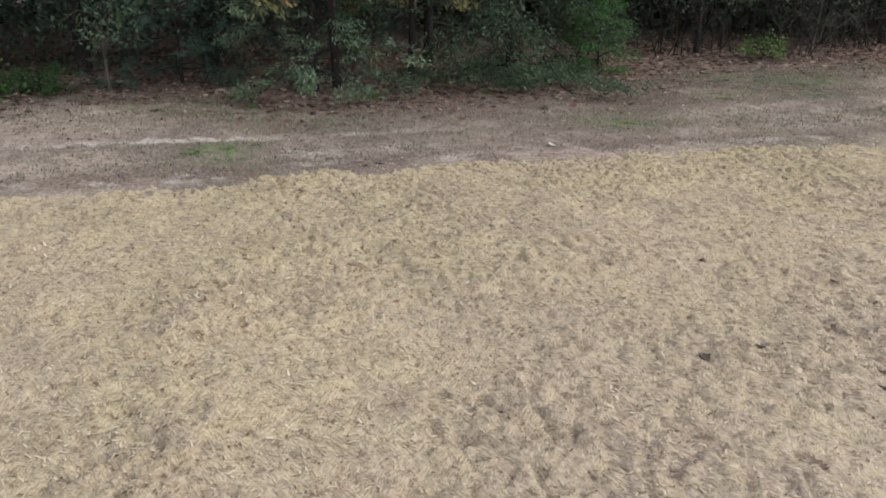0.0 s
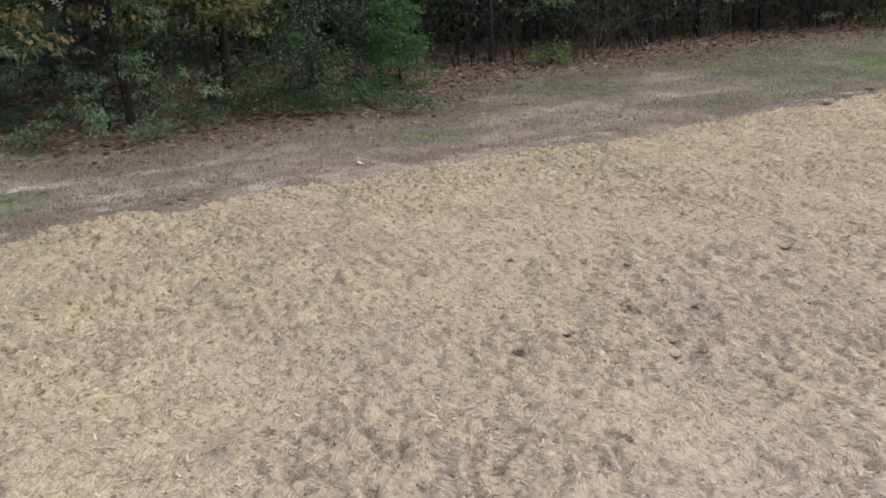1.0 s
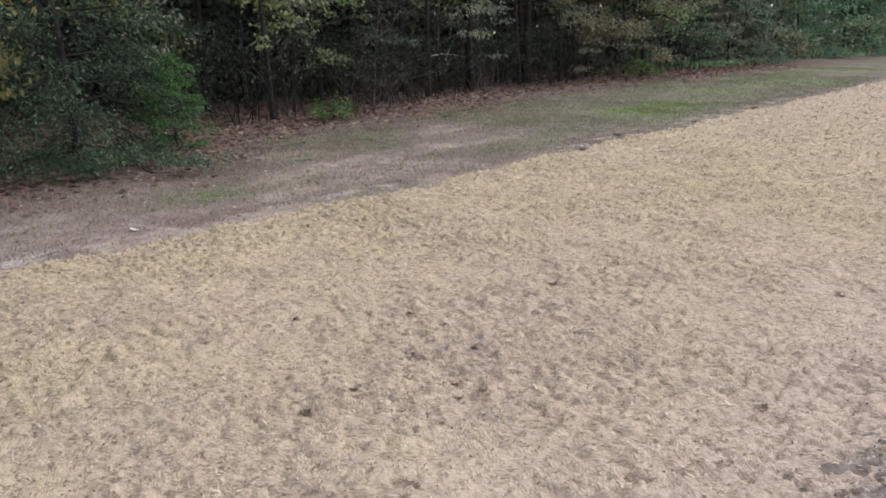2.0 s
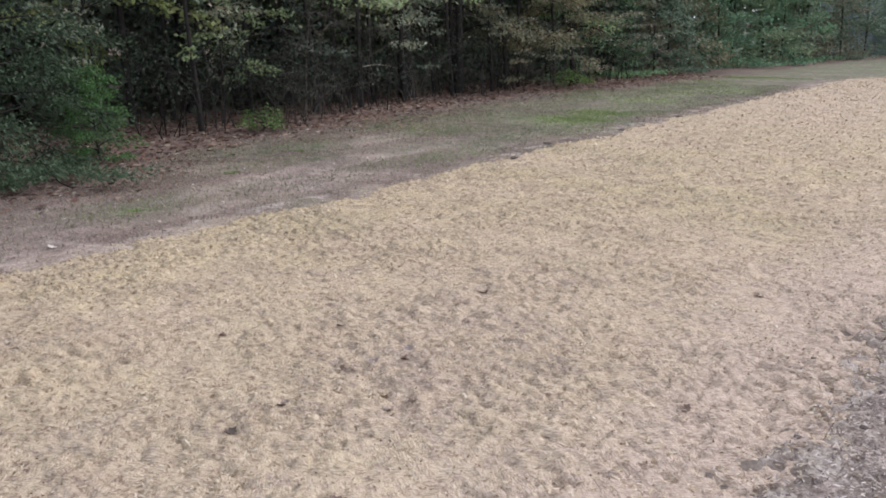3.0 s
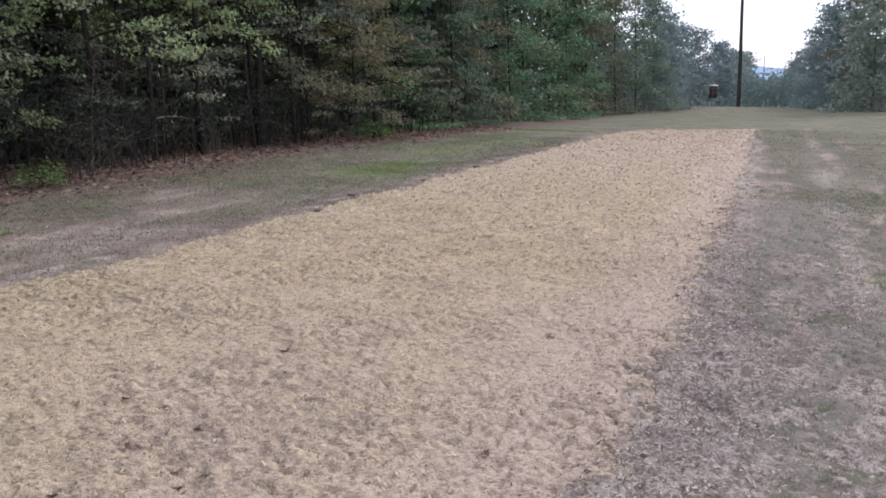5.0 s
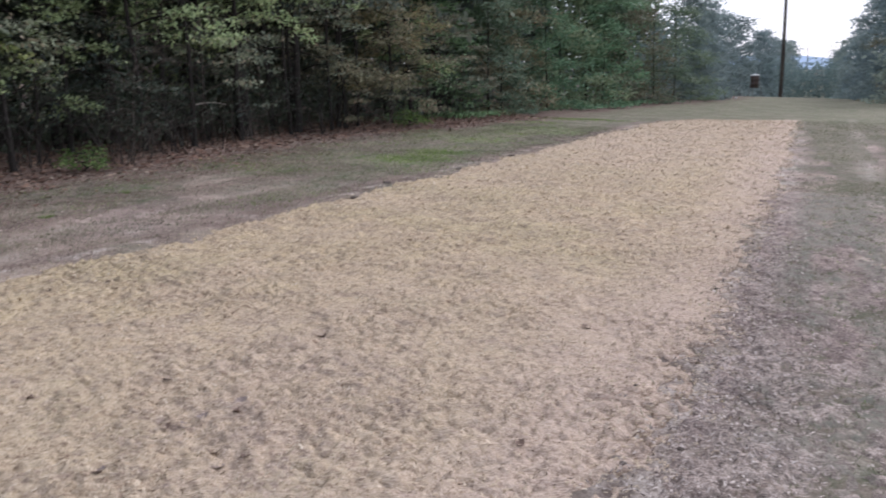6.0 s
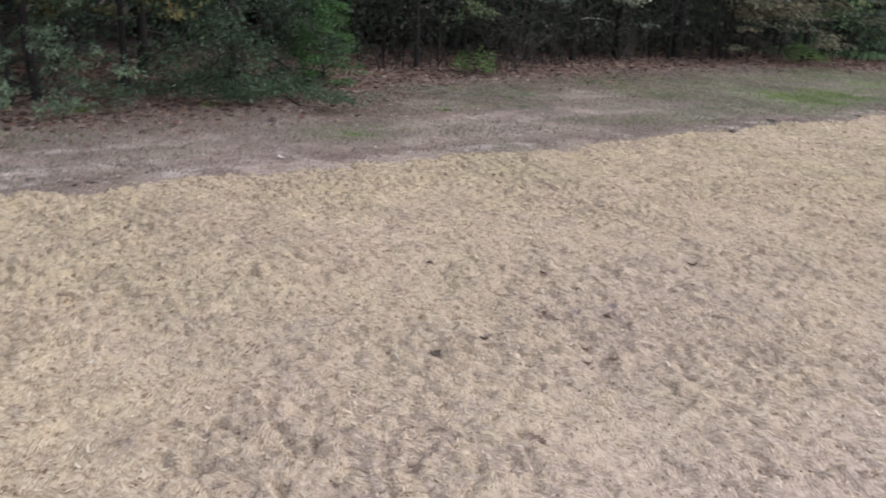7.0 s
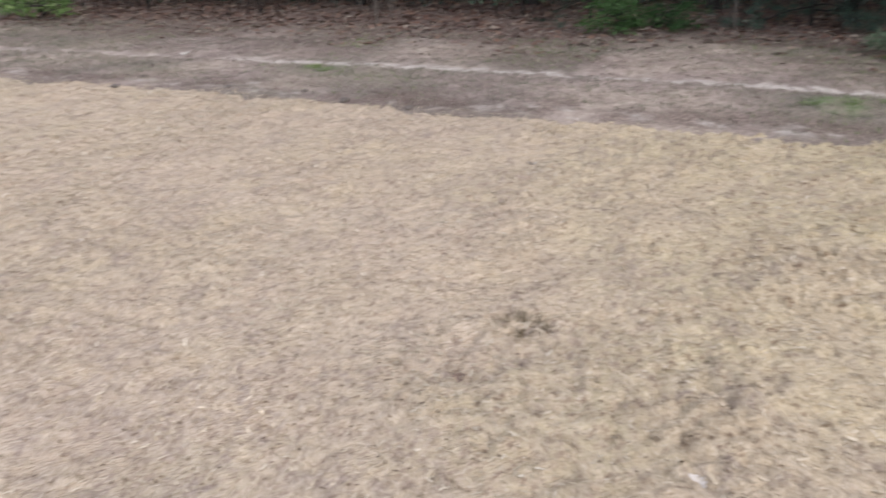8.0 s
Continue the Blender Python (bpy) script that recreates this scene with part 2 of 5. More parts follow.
def leaf_material(name, stops, rough=0.7, translucent=0.25, calm=0.45, dim=1.0):
    """Leaves of one kind, calm drawing them towards their middle colour; each tree is a little different."""
    mid = [sum(c[i] for _, c in stops) / len(stops) for i in range(3)]
    drawn = [(p, tuple(dim * (0.97, 1.0, 1.1)[i] * (c[i] * (1 - calm) + mid[i] * calm) for i in range(3))) for p, c in stops]
    return island_material(name, drawn, rough, translucent, 0.18, True)


def bark_material(name, dark, light):
    m, nt, b, _ = node_mat(name)
    n1 = n_noise(nt, 14, 5, 0.7, (1, 1, 0.25))
    n2 = n_noise(nt, 2.2, 3, 0.6)
    c = n_ramp(nt, n1, [(0.3, dark), (0.7, light)])
    c = n_mix(nt, 1.0, c, n_ramp(nt, n2, [(0.3, (0.75, 0.75, 0.75)), (0.7, (1.15, 1.12, 1.05))]), "MULTIPLY")
    nt.links.new(c, b.inputs["Base Color"])
    b.inputs["Roughness"].default_value = 0.92
    b.inputs["Specular IOR Level"].default_value = 0.2
    n_bump(nt, b, n1, 0.9, 0.03)
    return m


def plain_material(name, color, rough, metal=0.0, vary=0.25, scale=9.0):
    m, nt, b, _ = node_mat(name)
    n1 = n_noise(nt, scale, 5, 0.65)
    lo = tuple(v * (1 - vary) for v in color)
    hi = tuple(min(1, v * (1 + vary)) for v in color)
    nt.links.new(n_ramp(nt, n1, [(0.3, lo), (0.7, hi)]), b.inputs["Base Color"])
    b.inputs["Roughness"].default_value, b.inputs["Metallic"].default_value = rough, metal
    n_bump(nt, b, n1, 0.25, 0.005)
    return m


M_PLOT, M_GROUND, M_MULCHBED = straw_ground_material(), ground_material(), mulch_material()
M_STRAW = island_material("straw", [(0.0, (0.30, 0.232, 0.165)), (0.15, (0.45, 0.365, 0.268)), (0.55, (0.56, 0.468, 0.355)), (0.9, (0.64, 0.545, 0.425)), (1.0, (0.74, 0.65, 0.53))], 0.95, 0.1, 0.05)
M_MULCH = island_material("grey_mulch", [(0.0, (0.11, 0.088, 0.080)), (0.3, (0.20, 0.168, 0.154)), (0.65, (0.38, 0.33, 0.305)), (0.88, (0.54, 0.475, 0.44)), (1.0, (0.70, 0.635, 0.59))], 0.95, 0.05, 0.1)
M_DEBRIS = island_material("dark_shreds", [(0.0, (0.09, 0.060, 0.038)), (0.5, (0.20, 0.142, 0.096)), (1.0, (0.34, 0.26, 0.185))], 0.95, 0.05, 0.1)
M_DRYWEED = island_material("dry_weed", [(0.0, (0.22, 0.18, 0.125)), (0.5, (0.36, 0.30, 0.22)), (1.0, (0.50, 0.43, 0.33))], 0.95, 0.5, 0.03)
M_OLDLEAF = island_material("weathered_leaves", [(0.0, (0.11, 0.078, 0.066)), (0.4, (0.22, 0.165, 0.14)), (0.8, (0.36, 0.285, 0.245)), (1.0, (0.54, 0.46, 0.41))], 0.9, 0.1, 0.1)
M_GRASS = island_material("dry_grass", [(0.0, (0.31, 0.275, 0.23)), (0.45, (0.42, 0.38, 0.325)), (0.8, (0.52, 0.475, 0.41)), (1.0, (0.33, 0.355, 0.24))], 0.95, 0.62, 0.03)
M_GRASSDULL = island_material("dull_grass", [(0.0, (0.165, 0.178, 0.118)), (0.5, (0.245, 0.255, 0.18)), (1.0, (0.35, 0.34, 0.26))], 0.95, 0.6, 0.03)
M_WITHERED = island_material("withered_weeds", [(0.0, (0.17, 0.132, 0.125)), (0.5, (0.285, 0.228, 0.212)), (0.9, (0.40, 0.33, 0.305)), (1.0, (0.52, 0.455, 0.415))], 0.95, 0.55, 0.03)
M_GREEN = island_material("green_grass", [(0.0, (0.15, 0.225, 0.07)), (0.6, (0.225, 0.33, 0.105)), (1.0, (0.33, 0.39, 0.18))], 0.85, 0.45, 0.1)
M_LITTER = island_material("fallen_leaves", [(0.0, (0.058, 0.038, 0.033)), (0.4, (0.170, 0.092, 0.070)), (0.8, (0.285, 0.180, 0.132)), (1.0, (0.40, 0.34, 0.28))], 0.8, 0.1)
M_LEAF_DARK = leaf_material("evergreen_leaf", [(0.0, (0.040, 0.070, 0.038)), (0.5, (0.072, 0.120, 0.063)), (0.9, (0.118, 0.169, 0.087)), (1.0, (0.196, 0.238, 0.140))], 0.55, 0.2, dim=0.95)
# One grey-green leaf twice: darkened for shaded growth, then paler for lit front boughs.
M_LEAF_GREY = leaf_material("shaded_grey_leaf", [(0.0, (0.028, 0.042, 0.030)), (0.5, (0.052, 0.074, 0.052)), (1.0, (0.095, 0.117, 0.085))], 0.55, 0.2, dim=1.15)
M_LEAF_PLUME = leaf_material("lit_bough_leaf", [(0.0, (0.077, 0.127, 0.079)), (0.5, (0.160, 0.237, 0.148)), (1.0, (0.298, 0.381, 0.248))], 0.55, 0.25, dim=0.8)
M_LEAF_BRIGHT = leaf_material("bright_leaf", [(0.0, (0.059, 0.126, 0.035)), (0.6, (0.101, 0.199, 0.056)), (1.0, (0.160, 0.262, 0.101))], 0.6, 0.3, dim=1.4)
M_LEAF_LOW = leaf_material("low_bush_leaf", [(0.0, (0.059, 0.126, 0.035)), (0.6, (0.101, 0.199, 0.056)), (1.0, (0.160, 0.262, 0.101))], 0.6, 0.3, dim=0.85)
M_LEAF_OAK = leaf_material("oak_leaf", [(0.0, (0.146, 0.212, 0.145)), (0.45, (0.278, 0.350, 0.214)), (0.8, (0.438, 0.485, 0.335)), (0.86, (0.583, 0.454, 0.335)), (1.0, (0.356, 0.284, 0.167))], 0.6, 0.28, dim=1.15)
M_LEAF_TURNING = leaf_material("turning_oak_leaf", [(0.0, (0.102, 0.138, 0.065)), (0.45, (0.174, 0.210, 0.092)), (0.8, (0.254, 0.276, 0.130)), (0.88, (0.326, 0.242, 0.108)), (1.0, (0.367, 0.166, 0.065))], 0.7, 0.28, dim=0.72)
M_LEAF_RUST = leaf_material("autumn_leaf", [(0.0, (0.101, 0.134, 0.078)), (0.5, (0.201, 0.231, 0.132)), (0.8, (0.321, 0.311, 0.200)), (0.93, (0.362, 0.279, 0.178)), (1.0, (0.362, 0.193, 0.132))], 0.6, 0.28)
# Paler oak leaf: light on the outer sprays is put into its colour.
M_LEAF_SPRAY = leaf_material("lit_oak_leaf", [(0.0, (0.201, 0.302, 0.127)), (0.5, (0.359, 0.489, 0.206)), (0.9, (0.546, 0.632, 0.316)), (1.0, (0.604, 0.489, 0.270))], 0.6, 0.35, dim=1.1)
M_LEAF_MAPLE = leaf_material("yellow_green_leaf", [(0.0, (0.134, 0.195, 0.085)), (0.6, (0.239, 0.299, 0.126)), (1.0, (0.358, 0.373, 0.189))], 0.6, 0.32, dim=1.2)
M_LEAF_MID = leaf_material("wood_leaf", [(0.0, (0.064, 0.097, 0.075)), (0.5, (0.118, 0.161, 0.118)), (0.85, (0.180, 0.218, 0.153)), (1.0, (0.288, 0.227, 0.177))], 0.6, 0.25)
# Edge-tree leaves, both kinds made lighter in colour for distance haze.
M_LEAF_EDGE = leaf_material("edge_leaf", [(0.0, (0.102, 0.162, 0.102)), (0.5, (0.192, 0.282, 0.162)), (0.9, (0.300, 0.384, 0.222)), (1.0, (0.432, 0.396, 0.264))], 0.6, 0.28)
M_LEAF_EDGEGREEN = leaf_material("green_edge_leaf", [(0.0, (0.090, 0.168, 0.102)), (0.5, (0.168, 0.294, 0.156)), (1.0, (0.276, 0.414, 0.222))], 0.6, 0.28)
# Bluish, lightened leaf colour stands in for haze over the distant trees.
M_LEAF_HAZED = leaf_material("hazed_leaf", [(0.0, (0.16, 0.225, 0.215)), (0.5, (0.245, 0.33, 0.305)), (0.85, (0.31, 0.39, 0.35)), (1.0, (0.39, 0.385, 0.335))], 1.0, 0.5, calm=0.8)
M_LEAF_SHRUB = island_material("shrub_leaf", [(0.0, (0.09, 0.16, 0.05)), (0.6, (0.15, 0.24, 0.08)), (1.0, (0.25, 0.33, 0.14))], 0.7, 0.35, 0.15)
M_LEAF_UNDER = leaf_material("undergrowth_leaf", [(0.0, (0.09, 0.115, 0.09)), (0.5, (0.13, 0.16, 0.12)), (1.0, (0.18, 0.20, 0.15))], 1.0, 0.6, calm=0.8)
# Dip growth, coloured bluish in place of haze.
M_LEAF_DIPHAZE = leaf_material("hazed_dip_growth", [(0.0, (0.10, 0.155, 0.16)), (0.5, (0.15, 0.215, 0.21)), (1.0, (0.21, 0.27, 0.25))], 1.0, 0.5, calm=0.8)
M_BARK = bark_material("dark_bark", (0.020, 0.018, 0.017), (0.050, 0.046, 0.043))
# Pale bluish bark: haze put into the colour of far trunks.
M_BARK_HAZED = bark_material("hazed_bark", (0.09, 0.11, 0.12), (0.15, 0.17, 0.175))
M_BARK_PALE = bark_material("pale_bark", (0.07, 0.06, 0.052), (0.19, 0.17, 0.15))
M_BARK_WHITE = bark_material("bleached_bark", (0.22, 0.20, 0.18), (0.42, 0.39, 0.36))
M_POLE = bark_material("pole_wood", (0.03, 0.026, 0.023), (0.09, 0.078, 0.068))
M_DRUM = plain_material("rusty_drum", (0.06, 0.042, 0.035), 0.6, 0.3)
M_LID = plain_material("galvanised_lid", (0.55, 0.56, 0.57), 0.45, 0.4)
M_STEEL = plain_material("dull_steel", (0.13, 0.12, 0.115), 0.55, 0.6)


# ======================= lie of the land =======================
def land(x, y):
    """Height of the bare ground."""
    xx = np.clip(x, -16, 4)
    yp = np.clip(y, 0, 25)
    d = -0.005 * np.minimum(np.maximum(y, -40), 25) - 0.0001 * yp * yp - 0.01 * np.clip(y - 25, 0, 37)
    d = d - 0.045 * np.clip(y - 62, 0, 60)
    # Unseen rises added at the sides and behind, closing off the low sky.
    screen_rise = 6.0 * smooth(-24, -60, x) + 4.0 * smooth(20, 60, x) + 4.0 * smooth(-30, -70, y)
    return -0.0463 * xx + d + screen_rise


# border lines of the plot and of the woods, as x over y
LEFT_Y, LEFT_X = (-14, -7, -4.9, -3.4, -2.2, -0.6, 0.1, 0.6, 0.9, 1.6, 2.5, 3.4, 4.5, 5.6, 8.6, 13.3, 18.6, 24.7, 27, 30), (-6.0, -5.84, -5.82, -5.66, -5.58, -5.44, -5.36, -5.48, -5.55, -5.46, -5.42, -5.40, -5.33, -5.24, -5.07, -4.88, -4.65, -4.42, -4.05, -3.6)
RIGHT_Y, RIGHT_X = (-14, 0, 2.5, 3.0, 4.4, 6.6, 8.0, 11.2, 16, 30), (-0.77, -0.65, -0.55, -0.51, -0.45, -0.41, -0.35, -0.27, -0.18, -0.03)
WOOD_Y, WOOD_X = (-40, -11.3, -8.6, -5.7, -2.3, -1, 0, 0.7, 1.5, 3.2, 4.4, 5.1, 6.3, 7.5, 9.7, 12, 14, 17, 18.8, 24.5, 33, 47, 62, 90, 160), (-9.8, -9.5, -9.5, -9.3, -8.85, -9.4, -9.2, -8.2, -8.15, -8.2, -8.15, -8.6, -9.25, -9.45, -9.35, -9.8, -9.8, -9.5, -9.3, -8.7, -8.2, -5.3, -4.4, -4.2, -3.5)
FAR_Y0, FAR_X = 30.0, -0.06


def plot_inside(x, y):
    """Metres by which a place lies within the plot (negative: outside)."""
    ragged = 0.34 * (fbm(x / 0.55, y / 0.55, 4, 11) - 0.5)
    step = 0.16 * smooth(-0.30, -0.38, y) * smooth(-1.2, -0.6, y)
    a = x - np.interp(y, LEFT_Y, LEFT_X) + step * 0.5
    b = np.interp(y, RIGHT_Y, RIGHT_X) - x
    c = (FAR_Y0 + (x - FAR_X) * 0.72) - y
    c = np.where(x < -3.4, np.minimum(c, 27.6 + (x + 3.4) * 2.2 - y), c)
    fray = 0.26 * (fbm(x / 0.16, y / 0.16, 3, 13) - 0.5) + 0.34 * (vnoise(x / 0.045, y / 0.05, 14) - 0.5)
    return np.minimum(np.minimum(a, c) + ragged + 0.3 * fray, b + ragged * 0.5 + fray)


def clumps(x, y, cell, k, long=1.7):
    """Overlapping tilted mats of straw, one to a cell, 0 where bare and up to 1 at the top."""
    ix, iy = np.floor(x / cell).astype(int), np.floor(y / cell).astype(int)
    top = np.zeros_like(x)
    for di in (-1, 0, 1):
        for dj in (-1, 0, 1):
            u, v = ix + di, iy + dj
            r = [TABLE[(u * (3 + 2 * q) + 29 * k + 71 * q) % 512, (v * (5 + 2 * q) + 17 * k + 43 * q) % 512] for q in range(6)]
            dx, dy = x - (u + 0.1 + 0.8 * r[0]) * cell, y - (v + 0.1 + 0.8 * r[1]) * cell
            ca, sa = np.cos(6.283 * r[2]), np.sin(6.283 * r[2])
            lx, ly = dx * ca + dy * sa, dy * ca - dx * sa
            w = cell * (0.29 + 0.28 * r[3])
            q2 = (lx / (w * long)) ** 2 + (ly / w) ** 2
            dome = np.maximum(1 - q2, 0) ** 0.28 * (0.45 + 0.55 * r[4]) * (1 + 0.35 * (2 * r[5] - 1) * lx / w)
            top = np.maximum(top, dome)
    return top


HOLES = ((-2.50, 1.67, 0.055, 0.05), (-2.59, 3.69, 0.05, 0.03), (-2.49, 2.37, 0.07, 0.02), (-4.09, 1.57, 0.05, 0.02), (-3.37, 2.32, 0.05, 0.02),
         (-2.92, 2.77, 0.05, 0.02), (-1.19, 4.61, 0.06, 0.02), (-2.41, -1.30, 0.06, 0.02), (-2.10, 2.2, 0.07, 0.02), (-5.10, 0.48, 0.06, 0.03))


def plot_height(x, y):
    """Height of the thatch over the bare ground, and how far it covers it."""
    cover = smooth(-0.04, 0.06, plot_inside(x, y))
    n0 = fbm(x / 0.35, y / 0.35, 2, 22)
    wx, wy = fbm(x / 0.12, y / 0.12, 2, 36) - 0.5, fbm(x / 0.12, y / 0.12, 2, 46) - 0.5
    mat = clumps(x + 0.11 * wx, y + 0.11 * wy, 0.14, 3)
    tuft = clumps(x + 0.06 * wy, y - 0.06 * wx, 0.070, 7, 2.0)
    wisp = clumps(x - 0.04 * wx, y + 0.04 * wy, 0.040, 5, 2.2)
    n3 = vnoise(x / 0.024 + 3 * wx, y / 0.022 + 3 * wy, 33)
    rough = 0.55 + 0.6 * smooth(0.36, 0.62, fbm(x / 0.6, y / 0.6, 2, 44))
    h = -0.026 + 0.030 * (n0 - 0.5) + 0.008 * (n3 - 0.5) + rough * (0.016 * mat + 0.022 * tuft + 0.015 * wisp)
    for cx, cy, r, d in HOLES:
        h = h - d * blob(x, y, cx, cy, r)
    return h * cover - 0.09 * (1 - cover), cover


def rut_line(y):
    """Where the sandy wheel rut runs along the verge."""
    return np.interp(y, (-12, -2, 1, 8.3, 20, 40), (-7.3, -6.93, -6.63, -6.33, -5.9, -4.8))


def ground_relief(x, y):
    near = np.exp(-np.maximum(np.hypot(x + 3, y - 3) - 8, 0) / 12)
    r = 0.035 * (fbm(x / 0.9, y / 0.9, 3, 51) - 0.5) + near * (0.028 * (vnoise(x / 0.16, y / 0.17, 53) - 0.5) + 0.016 * (vnoise(x / 0.075, y / 0.08, 54) - 0.5))
    return r - 0.012 * np.exp(-((x - rut_line(y)) / 0.2) ** 2)


def surface(x, y):
    """The top of ground or thatch."""
    h, cover = plot_height(x, y)
    top = land(x, y) + np.maximum(h + 0.0, ground_relief(x, y) * (1 - smooth(0.0, 0.15, plot_inside(x, y))) - 0.02 * smooth(0.0, 0.15, plot_inside(x, y)))
    return top


# ======================= ground =======================
gx = steps(-10.0, 2.0, 0.055, -700, 700, 1.2)
gy = steps(-8.0, 12.0, 0.08, -500, 1700, 1.07)
GX, GY = np.meshgrid(gx, gy)
inside = plot_inside(GX, GY)
GZ = land(GX, GY) + ground_relief(GX, GY) * (1 - smooth(0.0, 0.15, inside)) - 0.06 * smooth(0.05, 0.2, inside)

wood_x = np.interp(GY, WOOD_Y, WOOD_X)
rut_x = rut_line(GY)
brk = fbm(GX / 0.35, GY / 0.9, 3, 61)
sand = 1.15 * np.exp(-((GX - rut_x - 0.10 * (fbm(GX, GY / 0.7, 2, 62) - 0.5)) / 0.085) ** 2) * smooth(0.30, 0.52, brk) * (1 - 0.8 * smooth(0.0, 2.2, GY)) * (0.25 + 0.75 * smooth(-7.5, -4.5, GY)) * (1 - smooth(14, 22, GY))
sand = sand + 0.55 * np.exp(-((GX - rut_x - 0.62) / 0.13) ** 2) * smooth(0.54, 0.66, fbm(GX / 0.3, GY / 0.6, 3, 63)) * smooth(-1, 1, GY) * (1 - smooth(7, 11, GY))
right_track = np.interp(GY, (0, 5, 10, 30, 40), (0.62, 0.70, 0.87, 1.57, 1.9))
sand = sand + 0.45 * np.exp(-((GX - right_track) / 0.18) ** 2) * (0.1 + 0.9 * smooth(0.40, 0.62, fbm(GX / 0.5, GY / 2.5, 3, 65))) * (1 - smooth(26, 40, GY))
sand = sand + 0.6 * smooth(-1.0, -0.6, GX) * smooth(2.4, 1.2, GX) * smooth(0.55, 0.70, fbm(GX / 0.3, GY / 0.34, 3, 67)) * (1 - smooth(5, 8, GY))
edge_band = np.exp(-((inside + 0.14) / 0.12) ** 2) * smooth(0.54, 0.66, fbm(GX / 0.16, GY / 0.2, 3, 69))
right_spill = smooth(0.45, 0.0, GX - np.interp(GY, RIGHT_Y, RIGHT_X)) * (GX > -1.5) * smooth(0.45, 0.58, fbm(GX / 0.14, GY / 0.16, 3, 88)) * smooth(27, 22, GY)
sand = np.clip(sand + 0.8 * edge_band * (GX < -3) + 0.7 * right_spill, 0, 1)
green = 0.9 * smooth(0.42, 0.60, fbm(GX / 0.8, GY / 1.2, 3, 71)) * (0.4 + 0.6 * smooth(6, 16, GY))
green = np.minimum(green, 0.7)
green = np.clip(green + 0.7 * smooth(20, 30, GY) + 0.85 * smooth(-0.1, 0.5, GX) * smooth(0.30, 0.50, fbm(GX / 0.3, GY / 2.4, 3, 73)), 0, 0.7)
green = np.clip(green + 0.45 * smooth(2.5, 6, GY) * smooth(-4, -5, GX) * smooth(0.35, 0.6, fbm(GX / 0.45, GY / 1.0, 3, 78)), 0, 0.7)
green = np.clip(green + 0.5 * smooth(6, 12, GY) * smooth(0.45, 1.1, GX - wood_x) * smooth(-0.25, -0.7, inside) * (GX < -3), 0, 0.75)
green = np.maximum(green, 0.78 * smooth(20, 30, GY))
for cx, cy, r, a in ((-6.33, 0.12, 0.30, 0.9), (-6.8, -4.55, 0.35, 0.8), (-6.33, 3.71, 0.25, 0.6), (-6.17, 11.9, 0.55, 1.0), (-6.3, 13.2, 0.5, 1.0), (-6.9, 16.5, 0.8, 0.9), (-6.3, 20, 1.1, 0.8), (-8.2, 1.75, 0.25, 0.8), (-6.6, -6.5, 0.3, 0.6)):
    green = green + a * blob(GX, GY, cx, cy, r)
green = np.clip(green, 0, 1)
litter = 0.9 * smooth(2.8, 0.2, (GX - wood_x) * (1 - 0.5 * smooth(3, 6, GY) * smooth(16, 12, GY))) * smooth(0.36, 0.60, fbm(GX / 0.5, GY / 0.8, 3, 76)) + smooth(0.75, -0.25, GX - wood_x - 0.9 * (fbm(GX / 0.9, GY / 0.9, 3, 75) - 0.35) - 0.25)
litter = np.maximum(litter, 0.75 * np.exp(-((inside + 0.22) / 0.30) ** 2) * smooth(0.36, 0.56, fbm(GX / 0.3, GY / 0.4, 3, 79)) * (GX < -3))
litter = np.maximum(litter, 0.8 * smooth(4.0, 7.0, GX) * smooth(46, 54, GY))
litter = np.clip(np.minimum(litter, 1.0) + 0.9 * blob(GX, GY, -9.3, -8.7, 0.9) + 0.6 * blob(GX, GY, -8.5, 0.6, 1.0), 0, 1)
ground = new("ground", sheet("ground", GX, GY, GZ, [M_GROUND], (sand, green, litter)))
tagged(ground, "greyish brown mown verge with sandy wheel ruts and leaf litter", "ground", kind="structure")

# ======================= straw plot =======================
py = steps(0.5, 4.2, 0.0115, -10.5, 30.6, 1.0065, 1.005)
pu = 1 - (1 - np.linspace(0, 1, 360)) ** 1.15
PY, PU = np.meshgrid(py, pu, indexing="ij")
pl, pr = np.interp(PY, LEFT_Y, LEFT_X) - 0.32, np.interp(PY, RIGHT_Y, RIGHT_X) + 0.36
PX = pl + (pr - pl) * PU
PZ = land(PX, PY) + plot_height(PX, PY)[0]
soil_shade = 0.12 * smooth(0.5, 0.7, fbm(PX / 0.45, PY / 0.45, 4, 81)) + 0.3 * smooth(6, 16, PY) * smooth(0.48, 0.6, fbm(PX / 0.12, PY / 0.2, 3, 82))
border = np.interp(PY, RIGHT_Y, RIGHT_X) - PX
soil_shade = soil_shade + 0.28 * smooth(0.50, 0.64, fbm(PX / 0.2, PY / 0.2, 3, 89))
# Scattered brown spots painted for the shade of small pits.
soil_shade = soil_shade + 0.45 * smooth(0.68, 0.78, vnoise(PX / 0.085 + 2 * fbm(PX / 0.1, PY / 0.1, 2, 97), PY / 0.08, 95)) * smooth(12, 7, PY)
soil_shade = soil_shade + 0.65 * smooth(0.16, 0.0, border) * smooth(0.48, 0.60, fbm(PX / 0.14, PY / 0.16, 3, 87))
